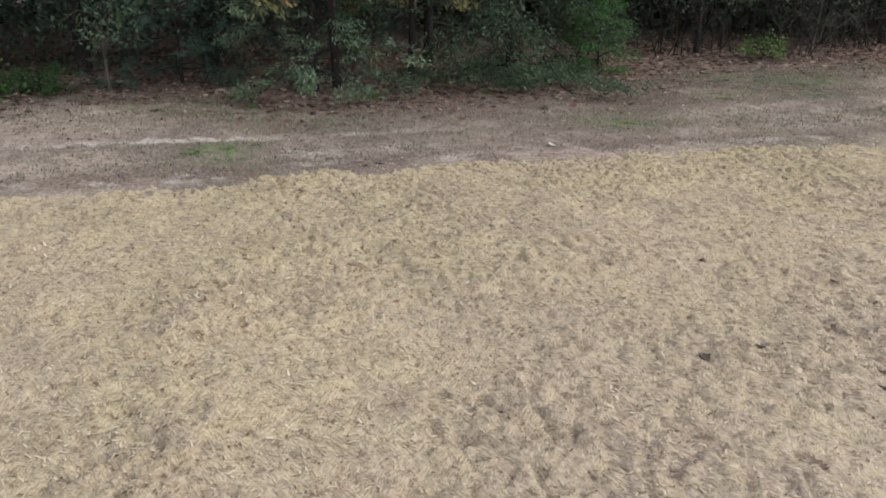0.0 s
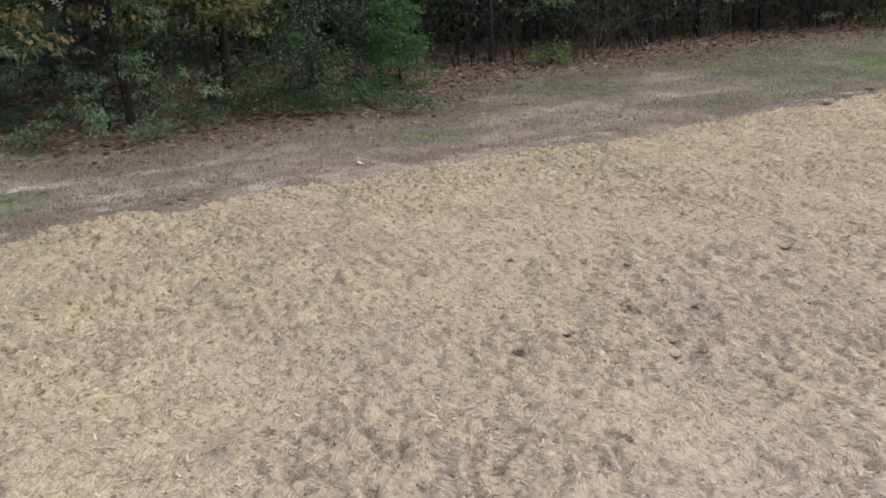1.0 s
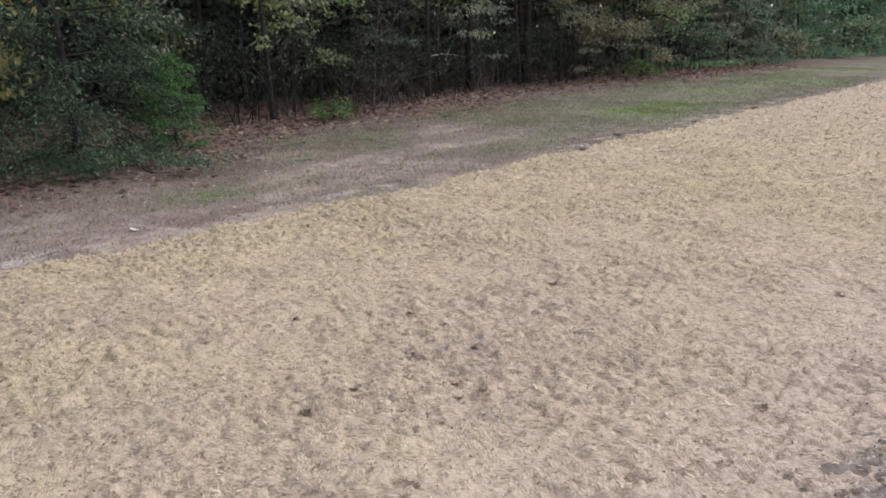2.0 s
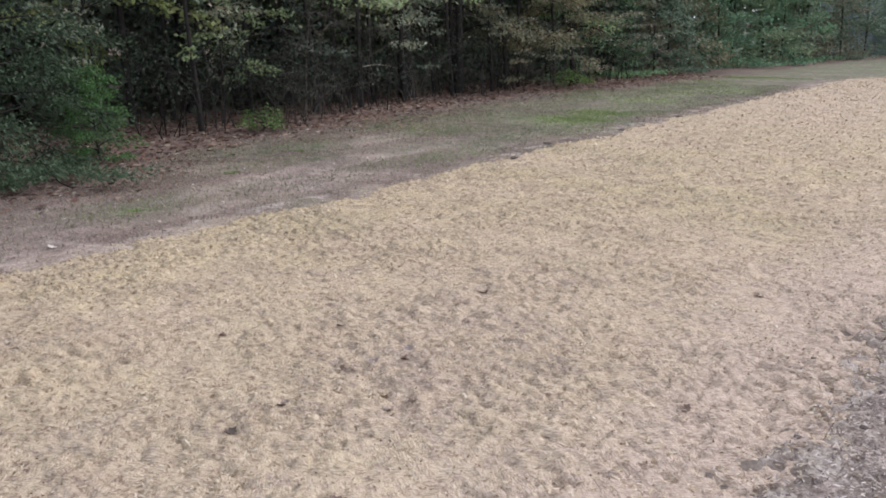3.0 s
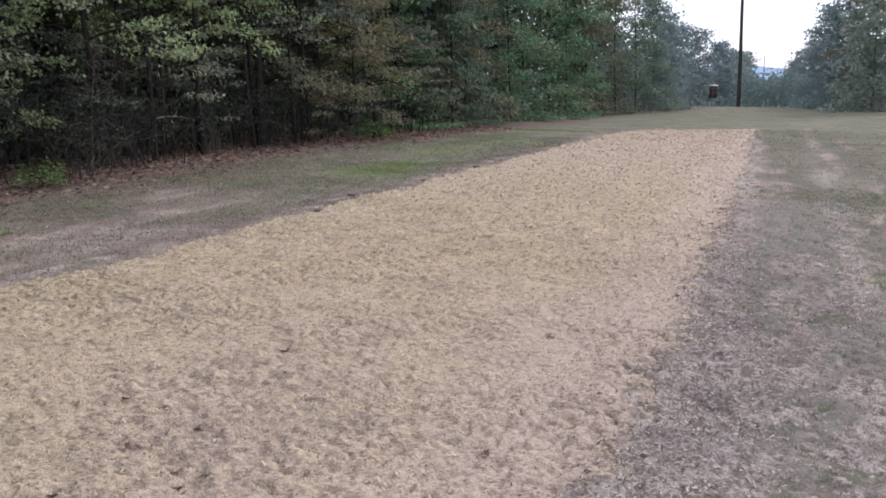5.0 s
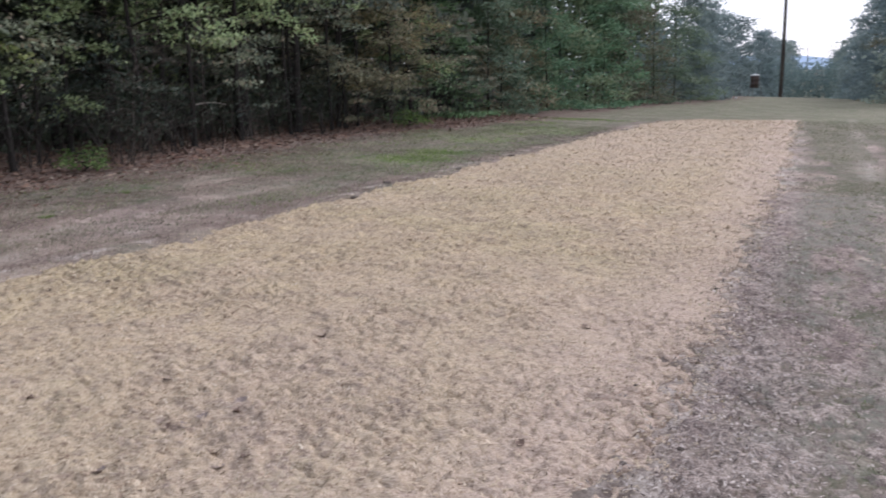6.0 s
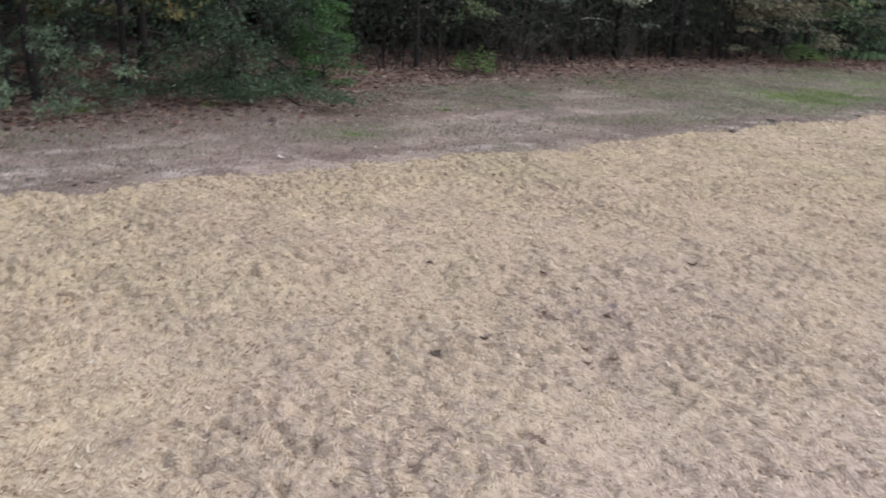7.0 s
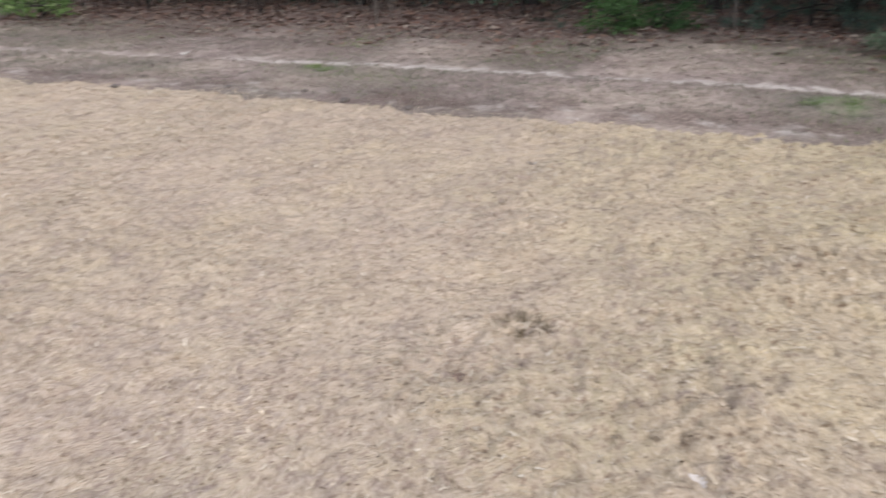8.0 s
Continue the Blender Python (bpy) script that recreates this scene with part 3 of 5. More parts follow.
# Soil patches; those at the HOLES also hold the hollows' shade in colour.
for cx, cy, r, a in ((-2.40, 2.60, 0.20, 0.9), (-2.48, 2.40, 0.16, 0.8), (-2.1, 2.25, 0.30, 0.7), (-2.46, 1.92, 0.16, 0.6), (-2.5, 1.67, 0.065, 1.6), (-1.9, 2.9, 0.22, 0.6), (-1.75, 2.2, 0.25, 0.6),
                     (-2.2, 3.3, 0.3, 0.55), (-2.0, -2.6, 0.5, 0.4), (-3.0, -3.4, 0.5, 0.35), (-1.5, -2.2, 0.6, 0.4), (-2.76, -1.17, 0.12, 0.8), (-2.55, -1.05, 0.2, 0.7), (-2.1, -1.8, 0.3, 0.4), (-2.41, -1.3, 0.07, 1.0), (-1.7, -1.4, 0.35, 0.45), (-1.5, 1.1, 0.3, 0.45), (-1.19, 4.6, 0.2, 0.4), (-2.59, 3.69, 0.08, 1.0),
                     (-4.09, 1.57, 0.06, 0.8), (-3.37, 2.32, 0.06, 0.9), (-2.92, 2.77, 0.08, 0.8), (-5.1, 0.48, 0.07, 0.8), (-3.0, 1.4, 0.3, 0.3), (-2.0, 1.0, 0.5, 0.35), (-1.7, 0.7, 0.9, 0.45), (-1.2, 1.3, 0.6, 0.5), (-1.0, 0.9, 0.5, 0.4)):
    soil_shade = soil_shade + 0.9 * a * blob(PX, PY, cx, cy, r) * smooth(0.35, 0.70, fbm(PX / 0.05, PY / 0.05, 2, 83))
tint = 0.6 * smooth(0.50, 0.70, fbm(PX / 1.1, PY / 0.9, 3, 85)) * smooth(-0.6, -1.8, PX)
pale = smooth(1.6, 0.2, pr - PX) * 0.9 * smooth(-1, 2.5, PY) + 0.5 * smooth(0.5, -2.5, PY) + 0.45 * smooth(4.2, 1.2, np.hypot(PX + 1.0, PY - 2.8)) + 0.1 * smooth(3.2, 1.2, np.hypot(PX, PY) - 0.4) + 0.5 * smooth(8, 18, PY)
plot = new("straw_plot", sheet("straw_plot", PX, PY, PZ, [M_PLOT], (np.clip(soil_shade, 0, 1), tint, np.clip(pale, 0, 1))))
tagged(plot, "long strip of flattened tan dead grass, lumpy with ragged borders", "field", kind="structure")


# ======================= mulched border beside the track =======================
sy = steps(1.0, 5.5, 0.018, 0.9, 14.0, 1.009)
SY, SU = np.meshgrid(sy, np.linspace(0, 1, 105), indexing="ij")
sl = np.interp(SY, RIGHT_Y, RIGHT_X) - 0.05
SX = sl + 1.9 * SU
rise = smooth(0.0, 0.12, SU + 0.10 * (fbm(SX / 0.10, SY / 0.12, 3, 90) - 0.5)) * smooth(0.95, 0.55, SU + 0.5 * (fbm(SX / 0.35, SY / 0.4, 3, 92) - 0.5)) * smooth(0.9, 1.5, SY + 0.8 * (fbm(SX / 0.3, SY / 0.3, 3, 93) - 0.5)) * smooth(14.0, 9.0, SY)


def crumbs(x, y):
    w = 0.8 * vnoise(x / 0.09, y / 0.09, 36)
    return 0.05 * (fbm(x / 0.15, y / 0.15, 3, 24) - 0.5) + 0.026 * (0.5 - np.abs(2 * vnoise(x / 0.06 + w, y / 0.055 - w, 37) - 1)) + 0.026 * (vnoise(x / 0.032 - w, y / 0.03 + w, 38) - 0.5)


SZ = land(SX, SY) + ground_relief(SX, SY) + 0.004 * rise + crumbs(SX, SY) * rise - 0.06 * (1 - smooth(0.0, 0.6, rise))
s_track = np.interp(SY, (0, 5, 10, 30, 40), (0.62, 0.70, 0.87, 1.57, 1.9))
s_sand = 0.9 * np.exp(-((SX - s_track) / 0.2) ** 2) * smooth(0.42, 0.6, fbm(SX / 0.3, SY / 0.7, 3, 65)) + 0.45 * smooth(0.54, 0.66, fbm(SX / 0.16, SY / 0.18, 3, 67)) * smooth(9, 5, SY)
s_sand = s_sand + 0.75 * smooth(0.55, 0.08, SX - sl) * smooth(0.36, 0.52, fbm(SX / 0.10, SY / 0.12, 3, 88)) + 1.6 * blob(SX, SY, -0.12, 4.35, 0.24) + 1.2 * blob(SX, SY, -0.02, 3.2, 0.2) + 0.9 * smooth(0.5, 0.62, fbm(SX / 0.13, SY / 0.2, 3, 68)) * smooth(5.5, 3.5, SY)
s_green = 0.95 * smooth(1.6, 3.4, SY) * smooth(0.15, 0.5, SX - sl) * smooth(0.28, 0.50, fbm(SX / 0.3, SY / 1.2, 3, 73))
border_strip = new("mulch_border", sheet("mulch_border", SX, SY, SZ, [M_MULCHBED], (np.clip(s_sand, 0, 1), np.clip(s_green, 0, 1), np.zeros_like(SX))))
tagged(border_strip, "crumbly grey mulch border between straw plot and sandy track", "ground", kind="structure")


# ======================= loose straw, mulch, grass, litter =======================
def lying(name, n, sample, length, width, material, label, category, lift=0.004, tilt=0.35, curl=0.3, seed=1, keep=None, flat=False):
    """Many thin lying blades of two faces each, bent in the middle."""
    rng = np.random.RandomState(seed)
    x, y = sample(rng, n)
    if keep is not None:
        k = keep(x, y, rng)
        x, y = x[k], y[k]
    n = len(x)
    a = rng.rand(n) * 2 * np.pi
    L = length[0] + (length[1] - length[0]) * rng.rand(n)
    W = (width[0] + (width[1] - width[0]) * rng.rand(n)) * (1 + np.hypot(x, y) / 14)
    up = tilt * (rng.rand(n) - 0.25)
    d = np.stack([np.cos(a) * np.cos(up), np.sin(a) * np.cos(up), np.sin(up)], -1)
    side = np.stack([-np.sin(a), np.cos(a), 0.5 * (rng.rand(n) - 0.5)], -1)
    c = np.stack([x, y, surface(x, y) + lift + (0.018 if name == "mulch" else 0.0)], -1)
    bend = np.stack([np.zeros(n), np.zeros(n), L * curl * (rng.rand(n) - 0.2)], -1) + side * (L * 0.25 * (rng.rand(n) - 0.5))[:, None]
    p0, p1, p2 = c - d * L[:, None] * 0.5, c + bend, c + d * L[:, None] * 0.5
    s = side * W[:, None] * 0.5
    if flat:
        return tagged(new(name, quads(name, np.stack([p0 - s, p0 + s, p2 + s * 0.5, p2 - s * 0.5], 1), material)), label, category, kind="stuff")
    v = np.stack([p0 - s * 0.5, p0 + s * 0.5, p1 + s, p1 - s, p2 + s * 0.3, p2 - s * 0.3], 1).reshape(-1, 3)
    base = np.arange(n)[:, None] * 6
    f = np.concatenate([base + [0, 1, 2, 3], base + [3, 2, 4, 5]], 1).reshape(-1, 4)
    me = bpy.data.meshes.new(name)
    me.vertices.add(len(v))
    me.vertices.foreach_set("co", v.astype(np.float32).ravel())
    me.loops.add(f.size)
    me.loops.foreach_set("vertex_index", f.astype(np.int32).ravel())
    me.polygons.add(len(f))
    me.polygons.foreach_set("loop_start", np.arange(0, f.size, 4, dtype=np.int32))
    me.update(calc_edges=True)
    me.materials.append(material)
    return tagged(new(name, me), label, category, kind="stuff")


def in_plot(y0, y1):
    def pick(rng, n):
        y = y0 + (y1 - y0) * rng.rand(n)
        l, r = np.interp(y, LEFT_Y, LEFT_X), np.interp(y, RIGHT_Y, RIGHT_X)
        return l - 0.05 + (r - l + 0.45) * rng.rand(n), y
    return pick


def in_box(x0, x1, y0, y1):
    return lambda rng, n: (x0 + (x1 - x0) * rng.rand(n), y0 + (y1 - y0) * rng.rand(n))


lying("straw", 48000, in_plot(-5.0, 7.5), (0.010, 0.030), (0.003, 0.006), M_STRAW, "tan dead grass straws matted over the plot", "straw", seed=2, tilt=0.3, flat=True,
      keep=lambda x, y, r: (plot_inside(x, y) > -0.5 * r.rand(len(x)) ** 2.5) & (np.hypot(x + 2.50, y - 1.67) > 0.075))
lying("straw_flakes", 44000, in_plot(-5.0, 7.5), (0.012, 0.034), (0.004, 0.010), M_STRAW, "torn mats of tan dead grass lying loose on the plot", "straw", seed=22, tilt=1.0, lift=0.005, flat=True,
      keep=lambda x, y, r: (plot_inside(x, y) > 0.0) & (np.hypot(x + 2.50, y - 1.67) > 0.10) & (fbm(x / 0.3, y / 0.3, 3, 84) > 0.32 + 0.25 * r.rand(len(x))))
lying("straw_flakes", 20000, in_plot(7.5, 29.0), (0.035, 0.08), (0.007, 0.014), M_STRAW, "torn mats of tan dead grass thinning out to the plot's far end", "straw", seed=3, tilt=0.75, lift=0.012, flat=True,
      keep=lambda x, y, r: plot_inside(x, y) > -0.08 * r.rand(len(x)))
lying("straw", 10000, in_plot(-10.0, -4.0), (0.03, 0.08), (0.005, 0.010), M_STRAW, "tan dead grass straws on the near end of the plot", "straw", seed=12, tilt=0.8,
      keep=lambda x, y, r: plot_inside(x, y) > -0.08 * r.rand(len(x)))
lying("straw", 16000, in_box(-0.95, 0.25, 1.4, 12.0), (0.010, 0.032), (0.004, 0.009), M_STRAW, "tan straws strewn over the plot's ragged border", "straw", seed=23, tilt=0.7, lift=0.012, flat=True,
      keep=lambda x, y, r: (plot_inside(x, y) < 0.04) & (r.rand(len(x)) < smooth(-0.26, 0.0, plot_inside(x, y)) * smooth(0.34, 0.52, fbm(x / 0.09, y / 0.11, 3, 98))))
lying("plant_debris", 30000, in_plot(-4.0, 9.0), (0.006, 0.017), (0.003, 0.008), M_DEBRIS, "dark shreds of dead leaf and stem among the straw", "debris", seed=4, tilt=0.8, flat=True,
      keep=lambda x, y, r: (plot_inside(x, y) > 0) & (np.hypot(x + 2.50, y - 1.67) > 0.07) & (r.rand(len(x)) < 0.3 + 0.7 * smooth(-4.6, -2.6, x)) & (fbm(x / 0.4, y / 0.4, 3, 81) + 0.3 * blob(x, y, -2.3, 2.4, 0.5) + 0.12 * blob(x, y, -0.7, y, 0.3) > 0.36 + 0.3 * r.rand(len(x))))
lying("mulch", 80000, in_box(-1.3, 1.5, 1.2, 11.0), (0.008, 0.028), (0.003, 0.009), M_MULCH, "grey shreds of dead grass along the plot's border", "mulch", seed=5, tilt=0.8, flat=True,
      keep=lambda x, y, r: (plot_inside(x, y) < 0.16 * r.rand(len(x)) ** 3 - 0.03) & (r.rand(len(x)) < smooth(11, 2.5, y) * (0.12 + 0.88 * smooth(0.3, -0.2, x))))
lying("fallen_leaf_litter", 34000, in_box(-12.5, -6.6, -12.0, 26.0), (0.04, 0.09), (0.025, 0.05), M_LITTER, "reddish brown fallen leaves under the wood's edge", "leaf litter", seed=6, tilt=0.6,
      keep=lambda x, y, r: x < np.interp(y, WOOD_Y, WOOD_X) + 0.15 + 0.35 * blob(x, y, -8.6, 0.5, 1.6) + 1.3 * r.rand(len(x)) ** 2.2)


lying("verge_litter", 18000, in_box(-10.3, -4.6, -9.0, 20.0), (0.015, 0.05), (0.008, 0.022), M_OLDLEAF, "scattered dead leaves on the mown verge", "leaf litter", seed=14, tilt=0.6,
      keep=lambda x, y, r: (plot_inside(x, y) < -0.05) & (r.rand(len(x)) < 0.3 + 0.6 * smooth(-6.0, -8.5, x)))


def tufts(name, n, sample, height, material, label, category, seed, keep=None, spread=0.22, lean=(0.5, 1.25)):
    """Standing blades, one thin triangle each, in loose tufts of six."""
    rng = np.random.RandomState(seed)
    x, y = sample(rng, n // 6)
    if keep is not None:
        k = keep(x, y, rng)
        x, y = x[k], y[k]
    x, y = np.repeat(x, 6) + spread * rng.randn(len(x) * 6), np.repeat(y, 6) + spread * rng.randn(len(y) * 6)
    k = (np.abs(x - rut_line(y)) > 0.07) | (y > 1.2)
    x, y = x[k], y[k]
    n = len(x)
    h = height[0] + (height[1] - height[0]) * rng.rand(n)
    a, lean = rng.rand(n) * 2 * np.pi, lean[0] + (lean[1] - lean[0]) * rng.rand(n)
    w = (0.0015 + 0.0015 * rng.rand(n)) * (1 + np.hypot(x, y) / 7)
    c = np.stack([x, y, surface(x, y) - 0.005], -1)
    side = np.stack([-np.sin(a), np.cos(a), np.zeros(n)], -1) * w[:, None]
    tip = c + np.stack([np.cos(a) * np.sin(lean), np.sin(a) * np.sin(lean), np.cos(lean)], -1) * h[:, None]
    return tagged(new(name, quads(name, np.stack([c - side, c + side, tip], 1), material, corners=3)), label, category, kind="stuff")


tufts("verge_grass", 260000, in_box(-9.6, -4.6, -11.0, 18.0), (0.015, 0.05), M_GRASS, "short fuzzy grey-brown dead grass on the mown verge", "grass", 7,
      keep=lambda x, y, r: (plot_inside(x, y) < -0.02) & (x > np.interp(y, WOOD_Y, WOOD_X) + 0.3 * r.rand(len(x))) & (r.rand(len(x)) > 0.65 * smooth(4, 10, y)) & (fbm(x / 0.35, y / 0.5, 3, 77) > 0.28 + 0.35 * r.rand(len(x))))
tufts("withered_weeds", 60000, in_box(-6.9, -4.3, -9.0, 20.0), (0.02, 0.06), M_WITHERED, "withered purplish brown weeds along the plot's border", "weeds", 17, spread=0.05,
      keep=lambda x, y, r: (plot_inside(x, y) < -0.06) & (plot_inside(x, y) > -0.15 - 0.7 * r.rand(len(x)) ** 1.5) & (fbm(x / 0.25, y / 0.3, 3, 79) > 0.34 + 0.25 * r.rand(len(x))))
tufts("verge_grass", 110000, in_box(-9.0, -4.6, -11.0, 22.0), (0.02, 0.06), M_GRASSDULL, "short dull green grass in bands on the verge", "grass", 18, spread=0.12,
      keep=lambda x, y, r: (plot_inside(x, y) < -0.25) & (x > np.interp(y, WOOD_Y, WOOD_X) + 0.5) & (fbm(x / 0.5, y / 1.6, 3, 72) + 0.08 * smooth(3, 10, y) > 0.38 + 0.25 * r.rand(len(x))))
tufts("verge_grass", 60000, in_box(-0.4, 5.0, 2.0, 30.0), (0.02, 0.06), M_GRASSDULL, "short grey-green grass beside the sandy track", "grass", 8,
      keep=lambda x, y, r: (plot_inside(x, y) < -0.1) & (fbm(x / 0.3, y / 2.4, 3, 73) > 0.28 + 0.4 * r.rand(len(x))))
tufts("green_grass", 60000, in_box(-9.0, -5.0, -8.0, 26.0), (0.02, 0.06), M_GREEN, "patches of fresh green grass on the verge", "grass", 9,
      keep=lambda x, y, r: (plot_inside(x, y) < -0.15) & ((blob(x, y, -6.33, 0.12, 0.25) + blob(x, y, -6.8, -4.55, 0.3) + blob(x, y, -6.33, 3.71, 0.2) + blob(x, y, -6.2, 12.2, 0.6) + blob(x, y, -6.7, 16.2, 0.9) + blob(x, y, -8.15, 1.75, 0.2) + blob(x, y, -8.2, 3.0, 0.2)) > r.rand(len(x)))
      | ((fbm(x / 0.8, y / 1.2, 3, 71) > 0.62) & (plot_inside(x, y) < -0.3) & (x > np.interp(y, WOOD_Y, WOOD_X) + 0.5)))
tufts("green_grass", 26000, in_box(-7.3, -5.3, 10.2, 15.0), (0.02, 0.055), M_GREEN, "bright green grass patch on the verge", "grass", 19, spread=0.10,
      keep=lambda x, y, r: (plot_inside(x, y) < -0.3) & (blob(x, y, -6.2, 12.0, 0.55) + blob(x, y, -6.3, 13.3, 0.5) > 0.15 + 0.6 * r.rand(len(x))))
tufts("verge_grass", 80000, in_box(-0.4, 2.6, 1.5, 13.0), (0.015, 0.05), M_GRASSDULL, "thin dull green grass on the trodden strip", "grass", 20, spread=0.10,
      keep=lambda x, y, r: (plot_inside(x, y) < -0.35) & (r.rand(len(x)) < 0.2 + 0.8 * smooth(2.2, 4.5, y)) & (blob(x, y, -0.1, 4.3, 0.28) < 0.4) & (fbm(x / 0.22, y / 2.2, 3, 73) + 0.12 * smooth(-0.2, 0.4, x) > 0.36 + 0.4 * r.rand(len(x))))
tufts("withered_weeds", 26000, in_box(-0.9, 0.2, 1.3, 14.0), (0.015, 0.045), M_WITHERED, "withered purplish brown weeds beside the straw", "weeds", 21, spread=0.06,
      keep=lambda x, y, r: (plot_inside(x, y) < -0.06) & (r.rand(len(x)) < smooth(-0.42, -0.14, plot_inside(x, y))) & (blob(x, y, -0.1, 4.3, 0.28) < 0.35) & (fbm(x / 0.2, y / 0.3, 3, 74) > 0.36 + 0.28 * r.rand(len(x))))
tufts("green_grass", 4000, in_box(0.0, 3.0, 4.0, 10.0), (0.02, 0.05), M_GREEN, "sparse green grass beside the sandy track", "grass", 10,
      keep=lambda x, y, r: fbm(x / 0.5, y / 0.9, 3, 73) > 0.52)


# ======================= trees =======================
def tube(V, F, pts, radii, sides):
    base = len(V)
    pts = [Vector(p) for p in pts]
    for i, p in enumerate(pts):
        d = (pts[min(i + 1, len(pts) - 1)] - pts[max(i - 1, 0)]).normalized()
        u = d.cross(Vector((0.31, 0.93, 0.2))).normalized()
        w = d.cross(u)
        for k in range(sides):
            a = 2 * math.pi * k / sides
            V.append(tuple(p + (u * math.cos(a) + w * math.sin(a)) * radii[i]))
    for i in range(len(pts) - 1):
        for k in range(sides):
            a, b = base + i * sides + k, base + i * sides + (k + 1) % sides
            F.append((a, b, b + sides, a + sides))


def leaf_quads(c, size, rng, out=None, droop=0.35, slim=0.5):
    """Diamond leaves round the points c."""
    n = len(c)
    d = rng.randn(n, 3)
    if out is not None:
        d = d + out * 1.2
    d[:, 2] -= droop
    d /= np.linalg.norm(d, axis=1)[:, None]
    s = np.cross(d, rng.randn(n, 3) * 0.6 + [0, 0, 1.0])
    s /= np.linalg.norm(s, axis=1)[:, None] + 1e-6
    L = size * (0.65 + 0.7 * rng.rand(n))
    d, s = d * L[:, None], s * (L * slim * 0.5)[:, None]
    return np.stack([c, c + d * 0.45 + s, c + d, c + d * 0.45 - s], 1)


def tree_meshes(kind, seed, height, trunk_r, crown_base, radius, leaves, leaf_size, material, bark, limbs=22, rise=0.5, droop=0.5, spread=0.11, top=0.35, slim=0.5, twigs=6, lean=0.03, bole=9, skirt=1.0, flat=0.4, inner=False):
    """Trunk, branches and crown of one tree with its foot at the origin."""
    rnd, rng = random.Random(seed), np.random.RandomState(seed)
    V, F = [], []
    pts, ox, oy = [], rnd.uniform(-1, 1) * lean, rnd.uniform(-1, 1) * lean
    for i in range(bole):
        h = height * i / (bole - 1)
        pts.append((ox * h + 0.03 * height / 8 * math.sin(i * 1.7 + seed), oy * h + 0.03 * height / 8 * math.cos(i * 1.3 + seed), h - (0.15 if i == 0 else 0)))
    rad = [trunk_r * (1.25 if i == 0 else 1.0) * (1 - 0.86 * i / (bole - 1)) for i in range(bole)]
    tube(V, F, pts, rad, 8)
    BV, BF, centers, outs = V, F, [], []
    share = max(1, leaves // (limbs * (twigs + 1)))
    for i in range(limbs):
        u = ((i + rnd.random() * 0.8) / limbs) ** skirt
        h = crown_base + (height * 0.97 - crown_base) * u
        k = h / height * (bole - 1)
        a0, a1 = pts[int(k)], pts[min(int(k) + 1, bole - 1)]
        start = Vector(a0).lerp(Vector(a1), k - int(k))
        az = i * 2.399 + rnd.uniform(-0.5, 0.5)
        prof = (1 - (1 - top) * u ** 1.5) * rnd.uniform(0.62, 1.12)
        L = radius * prof
        d = Vector((math.cos(az), math.sin(az), 0))
        lp = []
        for s in range(6):
            t = s / 5
            wob = Vector((rnd.uniform(-1, 1), rnd.uniform(-1, 1), rnd.uniform(-1, 1))) * 0.05 * L * (s > 0)
            lp.append(start + d * L * t + Vector((0, 0, L * ((rise if skirt == 1.0 else rise * (0.25 + 0.75 * min(1, 2 * u))) * t - droop * t * t))) + wob)
        r0 = max(0.012, trunk_r * 0.36 * (1 - 0.6 * u))
        tube(BV, BF, lp, [r0 * (1 - 0.85 * s / 5) for s in range(6)], 5)
        spots = [(lp[4].lerp(lp[5], rnd.random()), d)] + ([(lp[1], d), (lp[2], d)] if inner else [])
        for j in range(twigs):
            t = 0.28 + 0.72 * (j + rnd.random()) / twigs
            q = min(int(t * 5), 4)
            p = lp[q].lerp(lp[q + 1], t * 5 - q)
            sd = (d * 0.6 + Vector((rnd.uniform(-1, 1), rnd.uniform(-1, 1), rnd.uniform(-0.7, 0.45)))).normalized()
            tl = L * rnd.uniform(0.18, 0.36)
            e = p + sd * tl + Vector((0, 0, -0.15 * tl))
            tube(BV, BF, [p, p.lerp(e, 0.5) + Vector((0, 0, 0.06 * tl)), e], [r0 * 0.35, r0 * 0.22, r0 * 0.08], 3)
            spots.append((p.lerp(e, 0.35), sd))
            spots.append((e, sd))
        for p, sd in spots:
            m = max(1, int(share * rnd.uniform(0.3, 1.0)))
            sg = spread * (0.7 + 0.8 * rnd.random())
            centers.append(np.array(p) + rng.randn(m, 3) * [sg, sg, sg * flat])
            outs.append(np.tile(np.array(sd), (m, 1)))
    c, o = np.concatenate(centers), np.concatenate(outs)
    c[:, 2] = np.maximum(c[:, 2], 0.06 + 0.1 * rng.rand(len(c)))
    crown = quads(kind + "_crown", leaf_quads(c, leaf_size, rng, o, 0.35, slim), material)
    return mesh_of(kind + "_trunk", V, F, [bark], True), crown


def plant(name, meshes, x, y, turn=0.0, size=1.0, label="", category="tree", group="", sink=0.03):
    z = float(land(np.array(x), np.array(y)))
    root = new(name)
    root.empty_display_size = 0.2
    for nm, me in zip(("trunk", "crown"), meshes):
        part(nm, me, root)
    root.matrix_basis = pose(x, y, z - sink, 0, 0, turn) @ Matrix.Scale(size, 4)
    return tagged(root, label, category, group)


